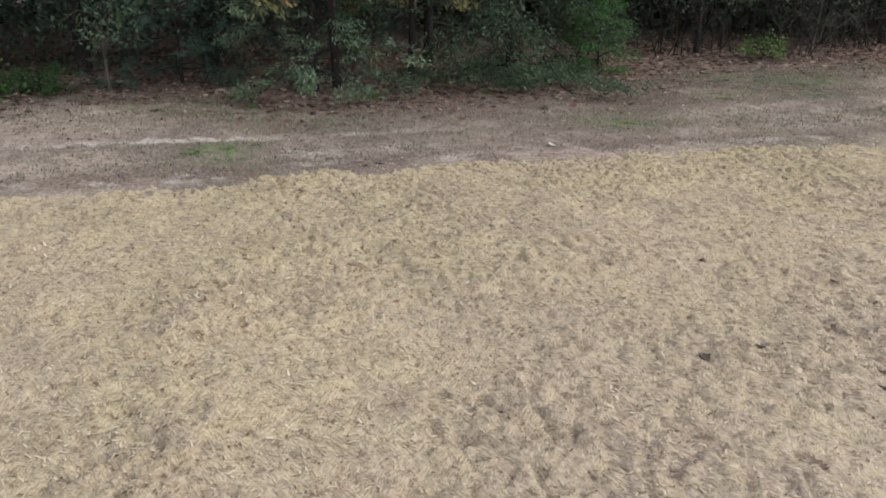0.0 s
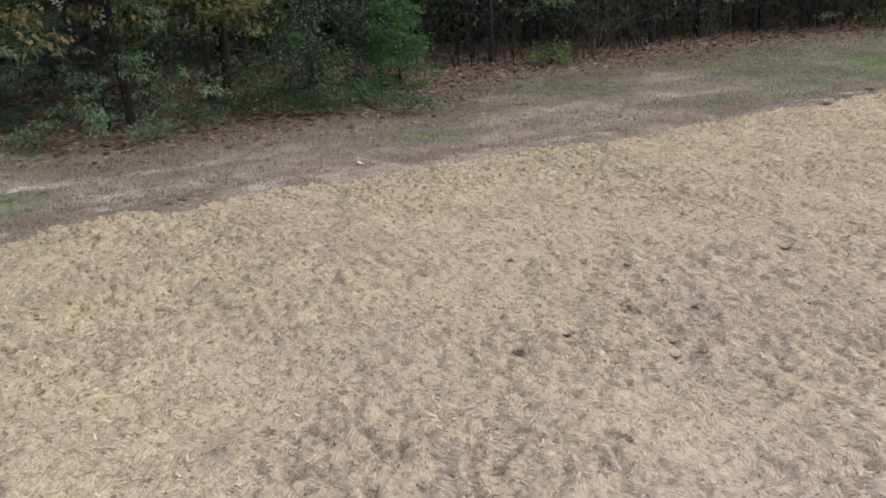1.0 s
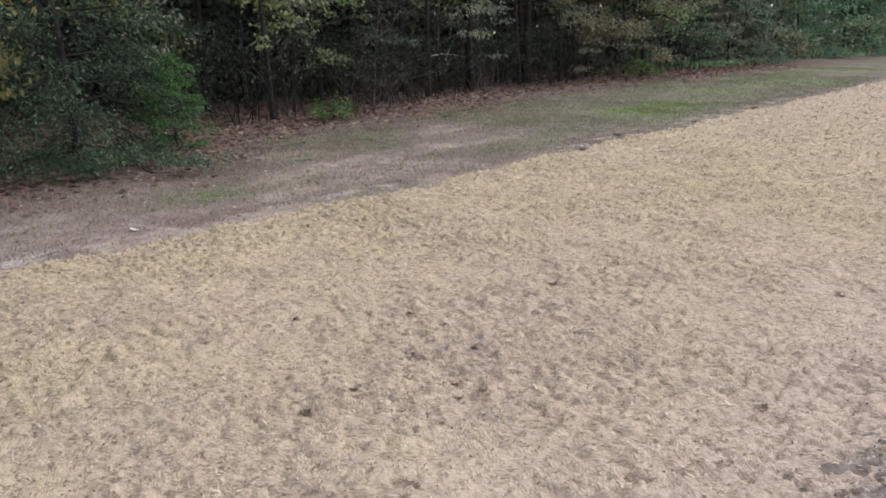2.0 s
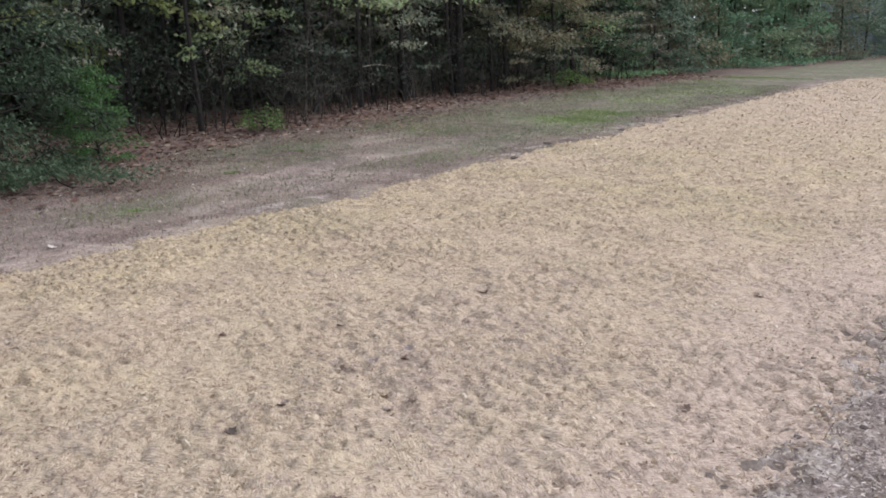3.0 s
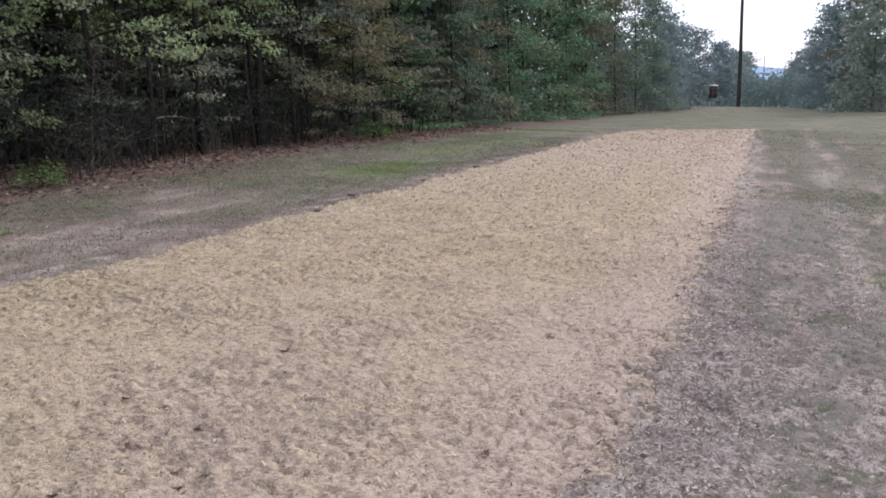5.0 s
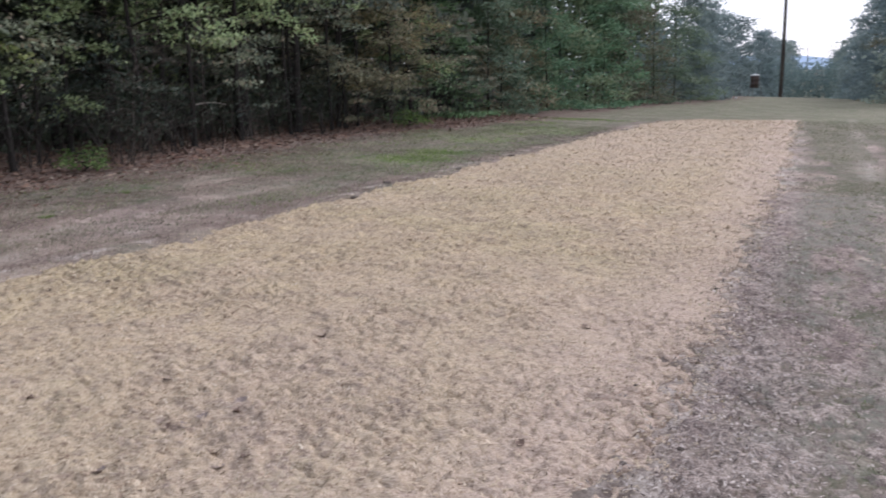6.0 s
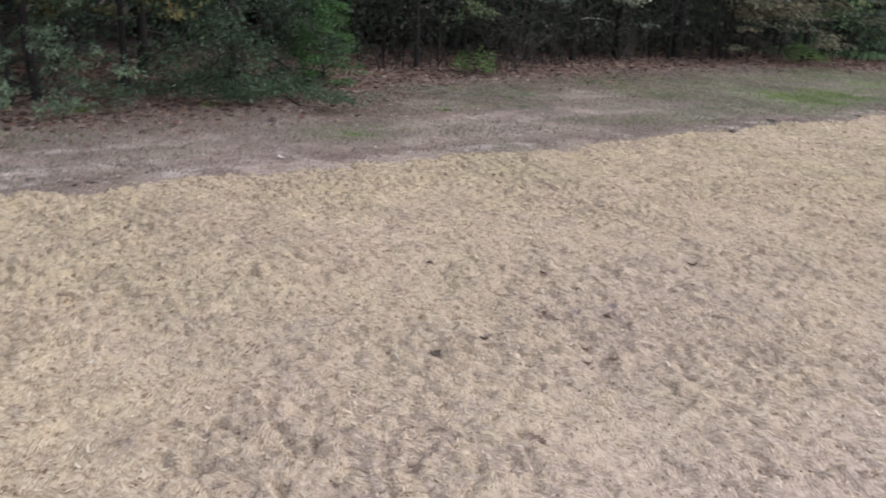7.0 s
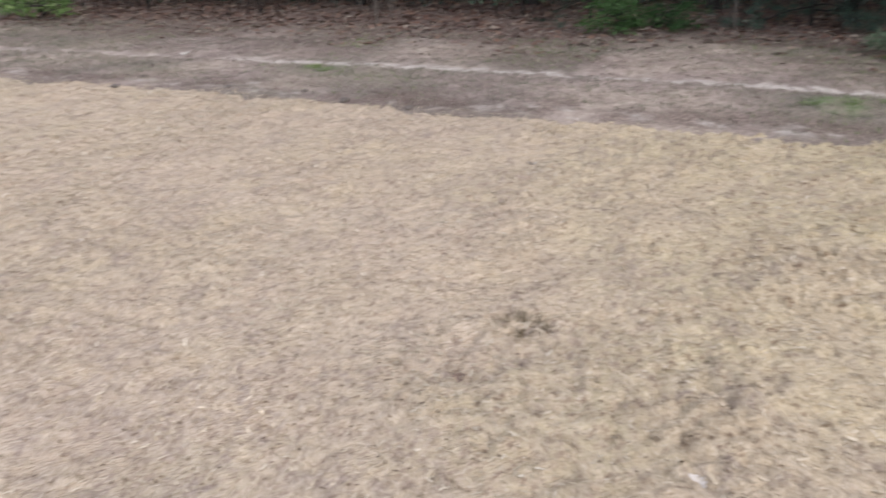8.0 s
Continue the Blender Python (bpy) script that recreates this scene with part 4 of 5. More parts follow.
# near evergreens and the oak over them
GREY = tree_meshes("evergreen", 11, 1.9, 0.025, 0.22, 1.15, 12000, 0.046, M_LEAF_PLUME, M_BARK, 22, 0.55, 0.62, 0.038, 0.45, 0.26, 6, 0.03, 9, 1.3, 0.45)
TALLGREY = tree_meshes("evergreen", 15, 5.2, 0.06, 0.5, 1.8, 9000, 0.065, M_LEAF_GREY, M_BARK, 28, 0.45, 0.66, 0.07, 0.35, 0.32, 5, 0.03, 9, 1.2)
DENSE = tree_meshes("evergreen", 12, 5.2, 0.05, 0.12, 1.35, 40000, 0.042, M_LEAF_DARK, M_BARK, 52, 0.5, 0.6, 0.085, 0.4, 0.36, 7, 0.03, 9, 1.35, 0.6)
BRIGHT = tree_meshes("bush", 13, 1.45, 0.018, 0.06, 0.62, 4200, 0.05, M_LEAF_BRIGHT, M_BARK, 22, 0.5, 0.4, 0.07, 0.5, 0.5, 4)
OAKNEAR = tree_meshes("oak", 14, 6.5, 0.045, 1.5, 1.75, 12000, 0.07, M_LEAF_TURNING, M_BARK, 26, 0.3, 0.42, 0.09, 0.7, 0.5, 6, 0.03, 9, 1.7, 0.35)
plant("evergreen_tree", GREY, -8.6, 1.25, 20, 1.12, "grey-green evergreen with drooping boughs down to the leaf litter")
plant("evergreen_tree", GREY, -9.5, -0.1, 130, 0.8, "small grey-green evergreen on leaf litter")
plant("evergreen_tree", DENSE, -8.75, 3.6, 70, 1.07, "dense dark green evergreen with foliage down to the ground")
plant("evergreen_tree", TALLGREY, -10.5, 0.3, 200, 1.0, "grey-green evergreen deep at the wood's edge")
plant("evergreen_tree", TALLGREY, -10.4, 3.1, 140, 1.1, "grey-green evergreen behind the near boughs")
plant("bush", BRIGHT, -9.1, 5.0, 0, 0.8, "bright green leafy bush beside a dark evergreen", "bush")
plant("oak_tree", OAKNEAR, -8.75, 1.5, 30, 1.0, "oak with orange-tinged leaves hanging over dark evergreens")

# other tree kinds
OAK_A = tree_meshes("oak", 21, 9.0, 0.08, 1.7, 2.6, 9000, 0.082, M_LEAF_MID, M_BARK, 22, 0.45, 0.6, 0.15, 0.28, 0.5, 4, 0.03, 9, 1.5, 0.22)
# Shaded copy of the oak: darker leaves stand for shade at the edge.
OAK_SHADED = tree_meshes("oak", 51, 8.6, 0.08, 1.5, 2.5, 13000, 0.062, M_LEAF_DARK, M_BARK, 24, 0.45, 0.6, 0.18, 0.28, 0.45, 4, 0.03, 9, 1.5, 0.3)
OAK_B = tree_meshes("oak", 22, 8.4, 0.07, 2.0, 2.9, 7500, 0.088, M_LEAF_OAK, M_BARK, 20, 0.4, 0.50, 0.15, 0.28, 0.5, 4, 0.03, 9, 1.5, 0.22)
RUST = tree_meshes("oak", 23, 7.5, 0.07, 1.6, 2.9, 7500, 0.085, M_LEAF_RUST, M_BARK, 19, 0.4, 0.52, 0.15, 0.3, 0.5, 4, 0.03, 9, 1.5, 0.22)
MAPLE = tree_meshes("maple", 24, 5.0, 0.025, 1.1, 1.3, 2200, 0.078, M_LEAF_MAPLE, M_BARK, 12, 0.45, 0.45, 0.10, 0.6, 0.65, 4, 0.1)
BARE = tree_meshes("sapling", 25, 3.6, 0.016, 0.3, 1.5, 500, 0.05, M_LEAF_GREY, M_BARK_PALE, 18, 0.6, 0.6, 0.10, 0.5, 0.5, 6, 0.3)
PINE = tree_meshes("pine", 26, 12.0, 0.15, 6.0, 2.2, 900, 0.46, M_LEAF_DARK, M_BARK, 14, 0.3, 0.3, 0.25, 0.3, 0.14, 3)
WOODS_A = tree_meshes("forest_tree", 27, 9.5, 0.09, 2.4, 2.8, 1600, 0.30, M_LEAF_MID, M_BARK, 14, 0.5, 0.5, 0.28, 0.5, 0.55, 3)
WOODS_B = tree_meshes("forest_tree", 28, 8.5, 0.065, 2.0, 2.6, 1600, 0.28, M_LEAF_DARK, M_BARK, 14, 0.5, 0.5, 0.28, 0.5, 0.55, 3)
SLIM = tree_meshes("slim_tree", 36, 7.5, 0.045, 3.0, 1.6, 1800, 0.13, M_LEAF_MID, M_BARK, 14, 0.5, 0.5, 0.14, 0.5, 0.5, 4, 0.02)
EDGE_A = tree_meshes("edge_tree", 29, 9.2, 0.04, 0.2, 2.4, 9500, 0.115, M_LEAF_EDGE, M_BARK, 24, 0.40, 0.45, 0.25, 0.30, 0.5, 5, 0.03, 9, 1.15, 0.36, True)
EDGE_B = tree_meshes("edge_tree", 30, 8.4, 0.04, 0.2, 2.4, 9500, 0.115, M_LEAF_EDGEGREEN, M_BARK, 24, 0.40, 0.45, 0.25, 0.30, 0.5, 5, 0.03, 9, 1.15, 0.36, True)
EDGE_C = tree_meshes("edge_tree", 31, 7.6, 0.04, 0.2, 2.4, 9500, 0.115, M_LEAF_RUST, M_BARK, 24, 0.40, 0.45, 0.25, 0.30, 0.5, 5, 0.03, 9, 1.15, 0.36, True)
EDGE_FAR = tree_meshes("edge_tree", 32, 7.4, 0.05, 0.15, 2.4, 3400, 0.24, M_LEAF_HAZED, M_BARK_HAZED, 32, 0.42, 0.5, 0.27, 0.34, 0.6, 3, 0.03, 9, 1.2, 0.6, True)
SHRUB = tree_meshes("shrub", 33, 0.32, 0.010, 0.05, 0.52, 520, 0.05, M_LEAF_SHRUB, M_BARK, 12, 0.5, 0.4, 0.06, 0.5, 0.6, 3)
LOW = tree_meshes("bush", 35, 0.5, 0.012, 0.05, 0.6, 1600, 0.05, M_LEAF_LOW, M_BARK, 14, 0.5, 0.4, 0.08, 0.6, 0.55, 3)

# low growth at the wood's edge
plant("evergreen_tree", TALLGREY, -9.75, -2.5, 0, 0.36, "young dark green evergreen behind a low bush")
plant("low_bush", LOW, -8.95, -2.05, 0, 0.8, "low bright green bush at the edge of leaf litter", "bush")
plant("low_bush", LOW, -9.1, -1.5, 80, 0.6, "low bright green bush at the edge of leaf litter", "bush")
plant("shrub", SHRUB, -9.65, 8.1, 0, 1.0, "small light green shrub on leaf litter", "shrub")
plant("shrub", SHRUB, -9.7, 18.7, 40, 1.3, "small green shrub at the foot of the trees", "shrub")
plant("shrub", SHRUB, -9.2, -10.9, 90, 1.4, "green shrub at the wood's edge", "shrub")
plant("shrub", SHRUB, -9.6, -11.9, 10, 1.6, "green shrub at the wood's edge", "shrub")
for x, y, a, s in ((-10.9, 8.3, 0, 0.8), (-11.6, 6.6, 120, 1.1), (-10.6, 19.5, 60, 1.0), (-12.0, 13.4, 200, 1.2)):
    plant("maple_sapling", MAPLE, x, y, a, s, "slender sapling with sprays of yellow-green leaves", "sapling", "saplings in the wood's edge")
for x, y, a, s in ((-10.6, 9.9, 0, 0.9), (-11.3, 11.2, 100, 1.1), (-11.4, 12.6, 220, 1.0), (-11.0, 10.4, 300, 0.8), (-11.2, 14.6, 45, 0.9), (-9.55, -0.95, 10, 0.55), (-9.5, -5.0, 150, 0.6)):
    plant("bare_sapling", BARE, x, y, a, s, "nearly leafless pale twiggy sapling", "sapling", "bare saplings in the wood's edge")

STEM = tree_meshes("sapling", 61, 0.85, 0.02, 0.3, 0.28, 24, 0.04, M_LEAF_GREY, M_BARK_PALE, 4, 1.1, 0.2, 0.04, 0.6, 0.5, 2, 0.1)
for x, y, a in ((-9.1, -0.85, 0), (-9.2, -5.1, 130)):
    plant("bare_sapling", STEM, x, y, a, 1.0, "short pale forked dead stem on leaf litter", "sapling", "bare saplings in the wood's edge")


def brush(seed, height, stems, bark, material):
    """A tangle of thin arching stems with a few small leaves."""
    rnd, rng = random.Random(seed), np.random.RandomState(seed)
    V, F, tips = [], [], []
    for i in range(stems):
        a, d = rnd.uniform(0, 6.283), rnd.uniform(0.3, 1.5)
        x0, y0 = rnd.gauss(0, 0.25), rnd.gauss(0, 0.25)
        hh = height * rnd.uniform(0.45, 1.0)
        pts = [(x0 + math.cos(a) * d * t ** 1.6 + rnd.gauss(0, 0.03) * (t > 0), y0 + math.sin(a) * d * t ** 1.6 + rnd.gauss(0, 0.03) * (t > 0), -0.05 + hh * (1.6 * t - 0.65 * t * t)) for t in (0, 0.25, 0.5, 0.75, 1.0)]
        r = rnd.uniform(0.005, 0.011)
        tube(V, F, pts, [r, r * 0.9, r * 0.7, r * 0.5, r * 0.25], 3)
        for k in range(4):
            p = Vector(pts[rnd.choice((2, 3, 4))])
            e = p + Vector((rnd.uniform(-1, 1), rnd.uniform(-1, 1), rnd.uniform(-0.4, 0.6))) * 0.28
            tube(V, F, [p, e], [r * 0.4, r * 0.15], 3)
            tips.append(e)
    c = np.repeat(np.array([tuple(t) for t in tips]), 5, axis=0) + rng.randn(len(tips) * 5, 3) * 0.05
    return mesh_of("brush_stems", V, F, [bark], True), quads("brush_leaves", leaf_quads(c, 0.05, rng, None, 0.3, 0.5), material)


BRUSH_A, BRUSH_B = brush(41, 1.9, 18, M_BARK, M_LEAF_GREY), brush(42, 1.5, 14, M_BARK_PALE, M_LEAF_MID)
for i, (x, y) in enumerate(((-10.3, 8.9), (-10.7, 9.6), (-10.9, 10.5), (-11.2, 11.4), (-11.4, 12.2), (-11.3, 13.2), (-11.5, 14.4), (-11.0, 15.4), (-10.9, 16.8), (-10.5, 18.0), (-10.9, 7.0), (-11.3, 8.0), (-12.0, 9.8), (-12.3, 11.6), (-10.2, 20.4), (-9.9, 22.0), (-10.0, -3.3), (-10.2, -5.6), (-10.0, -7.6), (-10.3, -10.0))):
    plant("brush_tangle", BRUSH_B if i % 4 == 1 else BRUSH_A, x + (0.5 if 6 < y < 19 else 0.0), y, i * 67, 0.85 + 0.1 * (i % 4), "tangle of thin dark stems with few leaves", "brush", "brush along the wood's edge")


def fallen_branch(x, y, z, turn, length, label):
    V, F = [], []
    pts = [(length * t, 0.05 * math.sin(5 * t), 0.10 * math.sin(3.0 * t) - 0.06 * t) for t in (0, 0.2, 0.4, 0.6, 0.8, 1.0)]
    tube(V, F, pts, [0.016, 0.015, 0.013, 0.011, 0.008, 0.004], 6)
    for t, dx, dz in ((0.35, 0.2, -0.22), (0.6, 0.16, 0.12), (0.75, 0.2, -0.12), (0.12, 0.1, -0.3)):
        p = Vector((length * t, 0.02, 0.06))
        tube(V, F, [p, p + Vector((dx * 0.5, 0.04, dz * 0.6)), p + Vector((dx, 0.08, dz))], [0.008, 0.006, 0.003], 4)
    root = new("dead_branch", mesh_of("dead_branch", V, F, [M_BARK_WHITE], True))
    root.matrix_basis = pose(x, y, z, 0, 0, turn)
    return tagged(root, label, "branch")


fallen_branch(-11.05, 11.9, 1.18, 86, 1.15, "bare pale dead branch caught among the stems")

# oaks hanging out over the edge; HANG's pale leaf colour stands for lit sprays
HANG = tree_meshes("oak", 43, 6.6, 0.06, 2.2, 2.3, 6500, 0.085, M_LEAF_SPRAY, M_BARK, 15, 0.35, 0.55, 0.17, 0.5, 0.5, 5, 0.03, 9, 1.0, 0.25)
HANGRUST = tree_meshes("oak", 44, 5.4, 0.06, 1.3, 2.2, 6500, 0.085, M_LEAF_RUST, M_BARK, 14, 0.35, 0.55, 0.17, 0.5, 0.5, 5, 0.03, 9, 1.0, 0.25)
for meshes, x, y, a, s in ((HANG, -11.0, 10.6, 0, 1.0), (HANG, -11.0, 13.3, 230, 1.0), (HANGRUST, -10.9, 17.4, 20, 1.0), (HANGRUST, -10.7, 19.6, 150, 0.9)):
    plant("oak_tree", meshes, x, y, a, s, "oak with sprays coloured as lit, hanging over the verge" if meshes is HANG else "oak with rusty yellow sprays hanging low over litter", "tree", "oaks hanging over the verge")

# trees of the wood's edge, then of its depth
for meshes, x, y, a, s, lab in (
        (OAK_SHADED, -10.6, -1.2, 0, 1.0, "leafy dark green tree at the wood's edge"), (OAK_SHADED, -10.9, -3.6, 70, 1.0, "leafy dark green tree at the wood's edge"),
        (OAK_B, -10.8, -6.2, 130, 1.0, "dull green oak at the wood's edge"), (OAK_A, -11.2, -9.0, 210, 1.0, "leafy dark green tree at the wood's edge"),
        (OAK_B, -10.9, -12.2, 20, 1.0, "dull green oak at the wood's edge"), (OAK_A, -11.0, -15.5, 90, 1.1, "leafy dark green tree at the wood's edge"),
        (OAK_B, -12.4, 7.6, 10, 0.95, "oak with high limbs over leaf litter"), (OAK_A, -12.6, 10.0, 90, 0.95, "leafy tree in the wood's shade"),
        (OAK_B, -12.0, 12.2, 80, 1.0, "yellowish green oak at the wood's edge"), (OAK_B, -11.7, 15.4, 260, 0.95, "yellowish green oak at the wood's edge"),
        (RUST, -11.2, 17.6, 40, 0.95, "oak turning rusty yellow at the wood's edge"), (RUST, -10.6, 20.6, 200, 0.9, "oak turning rusty yellow at the wood's edge"),
        (EDGE_B, -11.3, 23.2, 0, 1.0, "dense dark green tree, leafy to the ground"), (EDGE_A, -10.0, 25.4, 80, 0.85, "dense green tree, leafy to the ground"),
        (EDGE_C, -10.5, 28.0, 160, 1.0, "brownish green tree, leafy to the ground"), (EDGE_B, -9.5, 30.6, 240, 1.0, "dense dark green tree, leafy to the ground"),
        (EDGE_A, -9.9, 33.8, 300, 1.2, "dense green tree, leafy to the ground"), (EDGE_B, -8.6, 36.6, 30, 1.1, "dense dark green tree, leafy to the ground"),
        (EDGE_C, -8.5, 40.2, 110, 1.2, "brownish green tree, leafy to the ground"), (EDGE_A, -7.4, 43.0, 190, 1.15, "dense green tree, leafy to the ground"),
        (EDGE_A, -6.8, 46.5, 270, 1.2, "haze-tinted green tree far down the clearing"), (EDGE_FAR, -6.2, 50.5, 0, 0.95, "haze-tinted green tree far down the clearing"),
        (EDGE_FAR, -6.2, 55.0, 60, 0.86, "haze-tinted green tree far down the clearing"), (EDGE_FAR, -6.7, 60.0, 120, 0.8, "haze-tinted green tree far down the clearing"),
        (EDGE_FAR, -6.1, 66.0, 180, 0.88, "haze-tinted green tree far down the clearing"),
        (EDGE_FAR, -5.2, 74.0, 240, 0.95, "haze-tinted green tree far down the clearing"),
        (EDGE_FAR, -3.9, 84.0, 300, 0.9, "haze-tinted green tree far down the clearing"),
        (EDGE_FAR, -4.2, 98.0, 10, 1.08, "haze-tinted green tree far down the clearing"),
        (EDGE_FAR, -4.0, 120.0, 90, 1.18, "haze-tinted green tree far down the clearing"),
        (EDGE_FAR, -3.5, 150.0, 150, 1.25, "haze-tinted green tree far down the clearing"),
        (EDGE_FAR, -3.2, 190.0, 30, 1.45, "haze-tinted green tree far down the clearing"),
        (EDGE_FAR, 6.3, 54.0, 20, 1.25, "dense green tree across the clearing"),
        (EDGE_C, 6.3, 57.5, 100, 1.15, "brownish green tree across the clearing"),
        (EDGE_FAR, 5.6, 61.5, 180, 1.2, "haze-tinted green tree across the clearing"),
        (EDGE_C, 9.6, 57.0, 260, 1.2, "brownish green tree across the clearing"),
        (EDGE_FAR, 5.0, 66.0, 330, 1.05, "haze-tinted green tree across the clearing"),
        (EDGE_FAR, 4.5, 74.0, 40, 0.95, "haze-tinted green tree across the clearing"),
        (EDGE_FAR, 4.2, 85.0, 140, 0.92, "haze-tinted green tree across the clearing"),
        (EDGE_FAR, 4.3, 100.0, 220, 0.97, "haze-tinted green tree across the clearing"),
        (EDGE_FAR, 12.5, 52.0, 300, 1.2, "haze-tinted green tree across the clearing"),
        (EDGE_FAR, 4.6, 125.0, 280, 1.0, "haze-tinted green tree across the clearing"),
        (EDGE_FAR, 5.4, 160.0, 200, 1.05, "haze-tinted green tree across the clearing")):
    plant("tree", meshes, x, y, a, s, lab, "tree", "trees along the clearing")

rnd = random.Random(77)
for i in range(52):
    y = -18 + 60 * (i + rnd.random()) / 52
    x = float(np.interp(y, WOOD_Y, WOOD_X)) - rnd.choice((2.6, 4.2, 6.0, 8.0, 10.5)) - rnd.uniform(0, 1.2)
    kind, lab = rnd.choice(((WOODS_A, "tall shaded tree inside the wood"), (WOODS_B, "slim shaded tree inside the wood"), (PINE, "tall dark-trunked pine inside the wood")))
    plant("pine_tree" if kind is PINE else "forest_tree", kind, x, y, rnd.uniform(0, 360), rnd.uniform(0.85, 1.15), lab, "tree", "trees inside the wood")
for x, y, a, s in ((-11.5, 14.0, 0, 1.1), (-11.9, 14.35, 50, 0.7), (-12.6, 11.3, 90, 1.0), (-11.1, 15.6, 140, 0.65), (-12.2, 17.0, 200, 0.8), (-13.1, 9.3, 30, 0.9)):
    plant("pine_tree", PINE, x, y, a, s, "straight dark-trunked pine at the wood's edge", "tree", "pines at the wood's edge")
for x, y, a, s in ((-10.45, 7.5, 250, 0.9), (-9.05, 2.45, 300, 0.85), (-10.7, 11.6, 20, 1.0), (-11.5, 12.9, 80, 1.1), (-10.9, 15.0, 140, 1.0), (-11.3, 15.7, 190, 1.1), (-10.7, 16.4, 230, 0.9), (-11.7, 9.6, 10, 1.1), (-12.1, 8.2, 60, 1.0), (-11.0, 18.2, 310, 1.0)):
    plant("slim_tree", SLIM, x, y, a, s, "slim dark-stemmed tree at the wood's edge", "tree", "slim trees at the wood's edge")


def wood_mass(x0, x1, y0, y1, top, n, size, material, label, seed, low=0.0):
    """Distant woods as one cloud of leaves with an uneven top."""
    rng = np.random.RandomState(seed)
    x, y = x0 + (x1 - x0) * rng.rand(n), y0 + (y1 - y0) * rng.rand(n)
    h = top * (0.6 + 0.7 * fbm(x / 3.0, y / 3.0, 3, seed))
    z = land(x, y) + h * (low + (1 - low) * rng.rand(n) ** 0.8)
    v = leaf_quads(np.stack([x, y, z], -1), size, rng, None, 0.3, 0.7)
    return tagged(new("distant_woods", quads("distant_woods", v, material)), label, "woods", kind="stuff")


wood_mass(-16.5, -12.4, -20, 7, 4.5, 21000, 0.14, M_LEAF_MID, "shaded undergrowth behind the near evergreens", 95)
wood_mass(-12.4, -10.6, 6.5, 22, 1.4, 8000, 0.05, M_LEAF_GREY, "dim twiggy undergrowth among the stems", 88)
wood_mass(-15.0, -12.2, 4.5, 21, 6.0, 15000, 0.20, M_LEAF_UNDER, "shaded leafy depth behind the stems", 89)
wood_mass(-14.0, -11.2, 21, 40, 10.0, 9000, 0.30, M_LEAF_MID, "shaded leaves behind the dense edge trees", 86)
wood_mass(-13.0, -9.6, 37, 60, 9.0, 9000, 0.30, M_LEAF_EDGE, "shaded leaves behind the farther edge trees", 85)
# Three dark leaf masses added to stand for the shade behind the evergreens.
wood_mass(-11.1, -9.9, -9, 1.0, 3.0, 12000, 0.065, M_LEAF_GREY, "dark leaves standing for the gloom behind drooping boughs", 87, 0.12)
wood_mass(-11.6, -10.2, -12, 3.4, 1.6, 9000, 0.06, M_LEAF_GREY, "dark leaves standing for the shade under the evergreens", 90)
wood_mass(-13.2, -10.9, -15, 4.6, 3.2, 14000, 0.085, M_LEAF_DARK, "dark undergrowth added for shade close behind the evergreens", 98)
wood_mass(-17.5, -13.6, 7, 22, 5.0, 15000, 0.15, M_LEAF_MID, "shaded undergrowth behind the edge trees", 96)
wood_mass(-27, -18.5, -30, 60, 11.0, 20000, 0.95, M_LEAF_MID, "dark depth of the wood behind the edge trees", 91)
# Unseen overhead leaf layer, added to keep skylight out of the wood.
wood_mass(-24, -11.0, -22, 3.5, 9.5, 13000, 0.32, M_LEAF_MID, "unseen leaf canopy added to darken the wood's floor", 97, 0.5)
wood_mass(-22, -8.5, 48, 130, 6.0, 10000, 0.5, M_LEAF_HAZED, "hazy green woods far down the clearing", 92)
wood_mass(9.5, 30, 50, 150, 7.5, 10000, 0.5, M_LEAF_HAZED, "hazy green woods across the clearing", 93)
wood_mass(-8, 10, 90, 112, 4.1, 12000, 0.32, M_LEAF_DIPHAZE, "low young growth filling the dip", 94)

# ======================= things down the clearing =======================
def utility_pole(x, y, height, r0, label):
    z = float(land(np.array(x), np.array(y)))
    root = new("utility_pole")
    V, F = [], []
    pts = [(0.02 * math.sin(i * 0.9), 0.01 * i, -0.3 + (height + 0.3) * i / 8) for i in range(9)]
    tube(V, F, pts, [r0 * (1 - 0.45 * i / 8) for i in range(9)], 12)
    F.append(tuple(range(len(V) - 12, len(V))))
    part("shaft", mesh_of("shaft", V, F, [M_POLE], True), root)
    root.matrix_basis = pose(x, y, z)
    return tagged(root, label, "utility pole", "poles along the clearing")


utility_pole(-1.56, 62.5, 11.5, 0.15, "tall dark wooden utility pole in the grass clearing")
utility_pole(0.6, 330.0, 13.0, 0.2, "distant dark wooden utility pole beyond the dip")


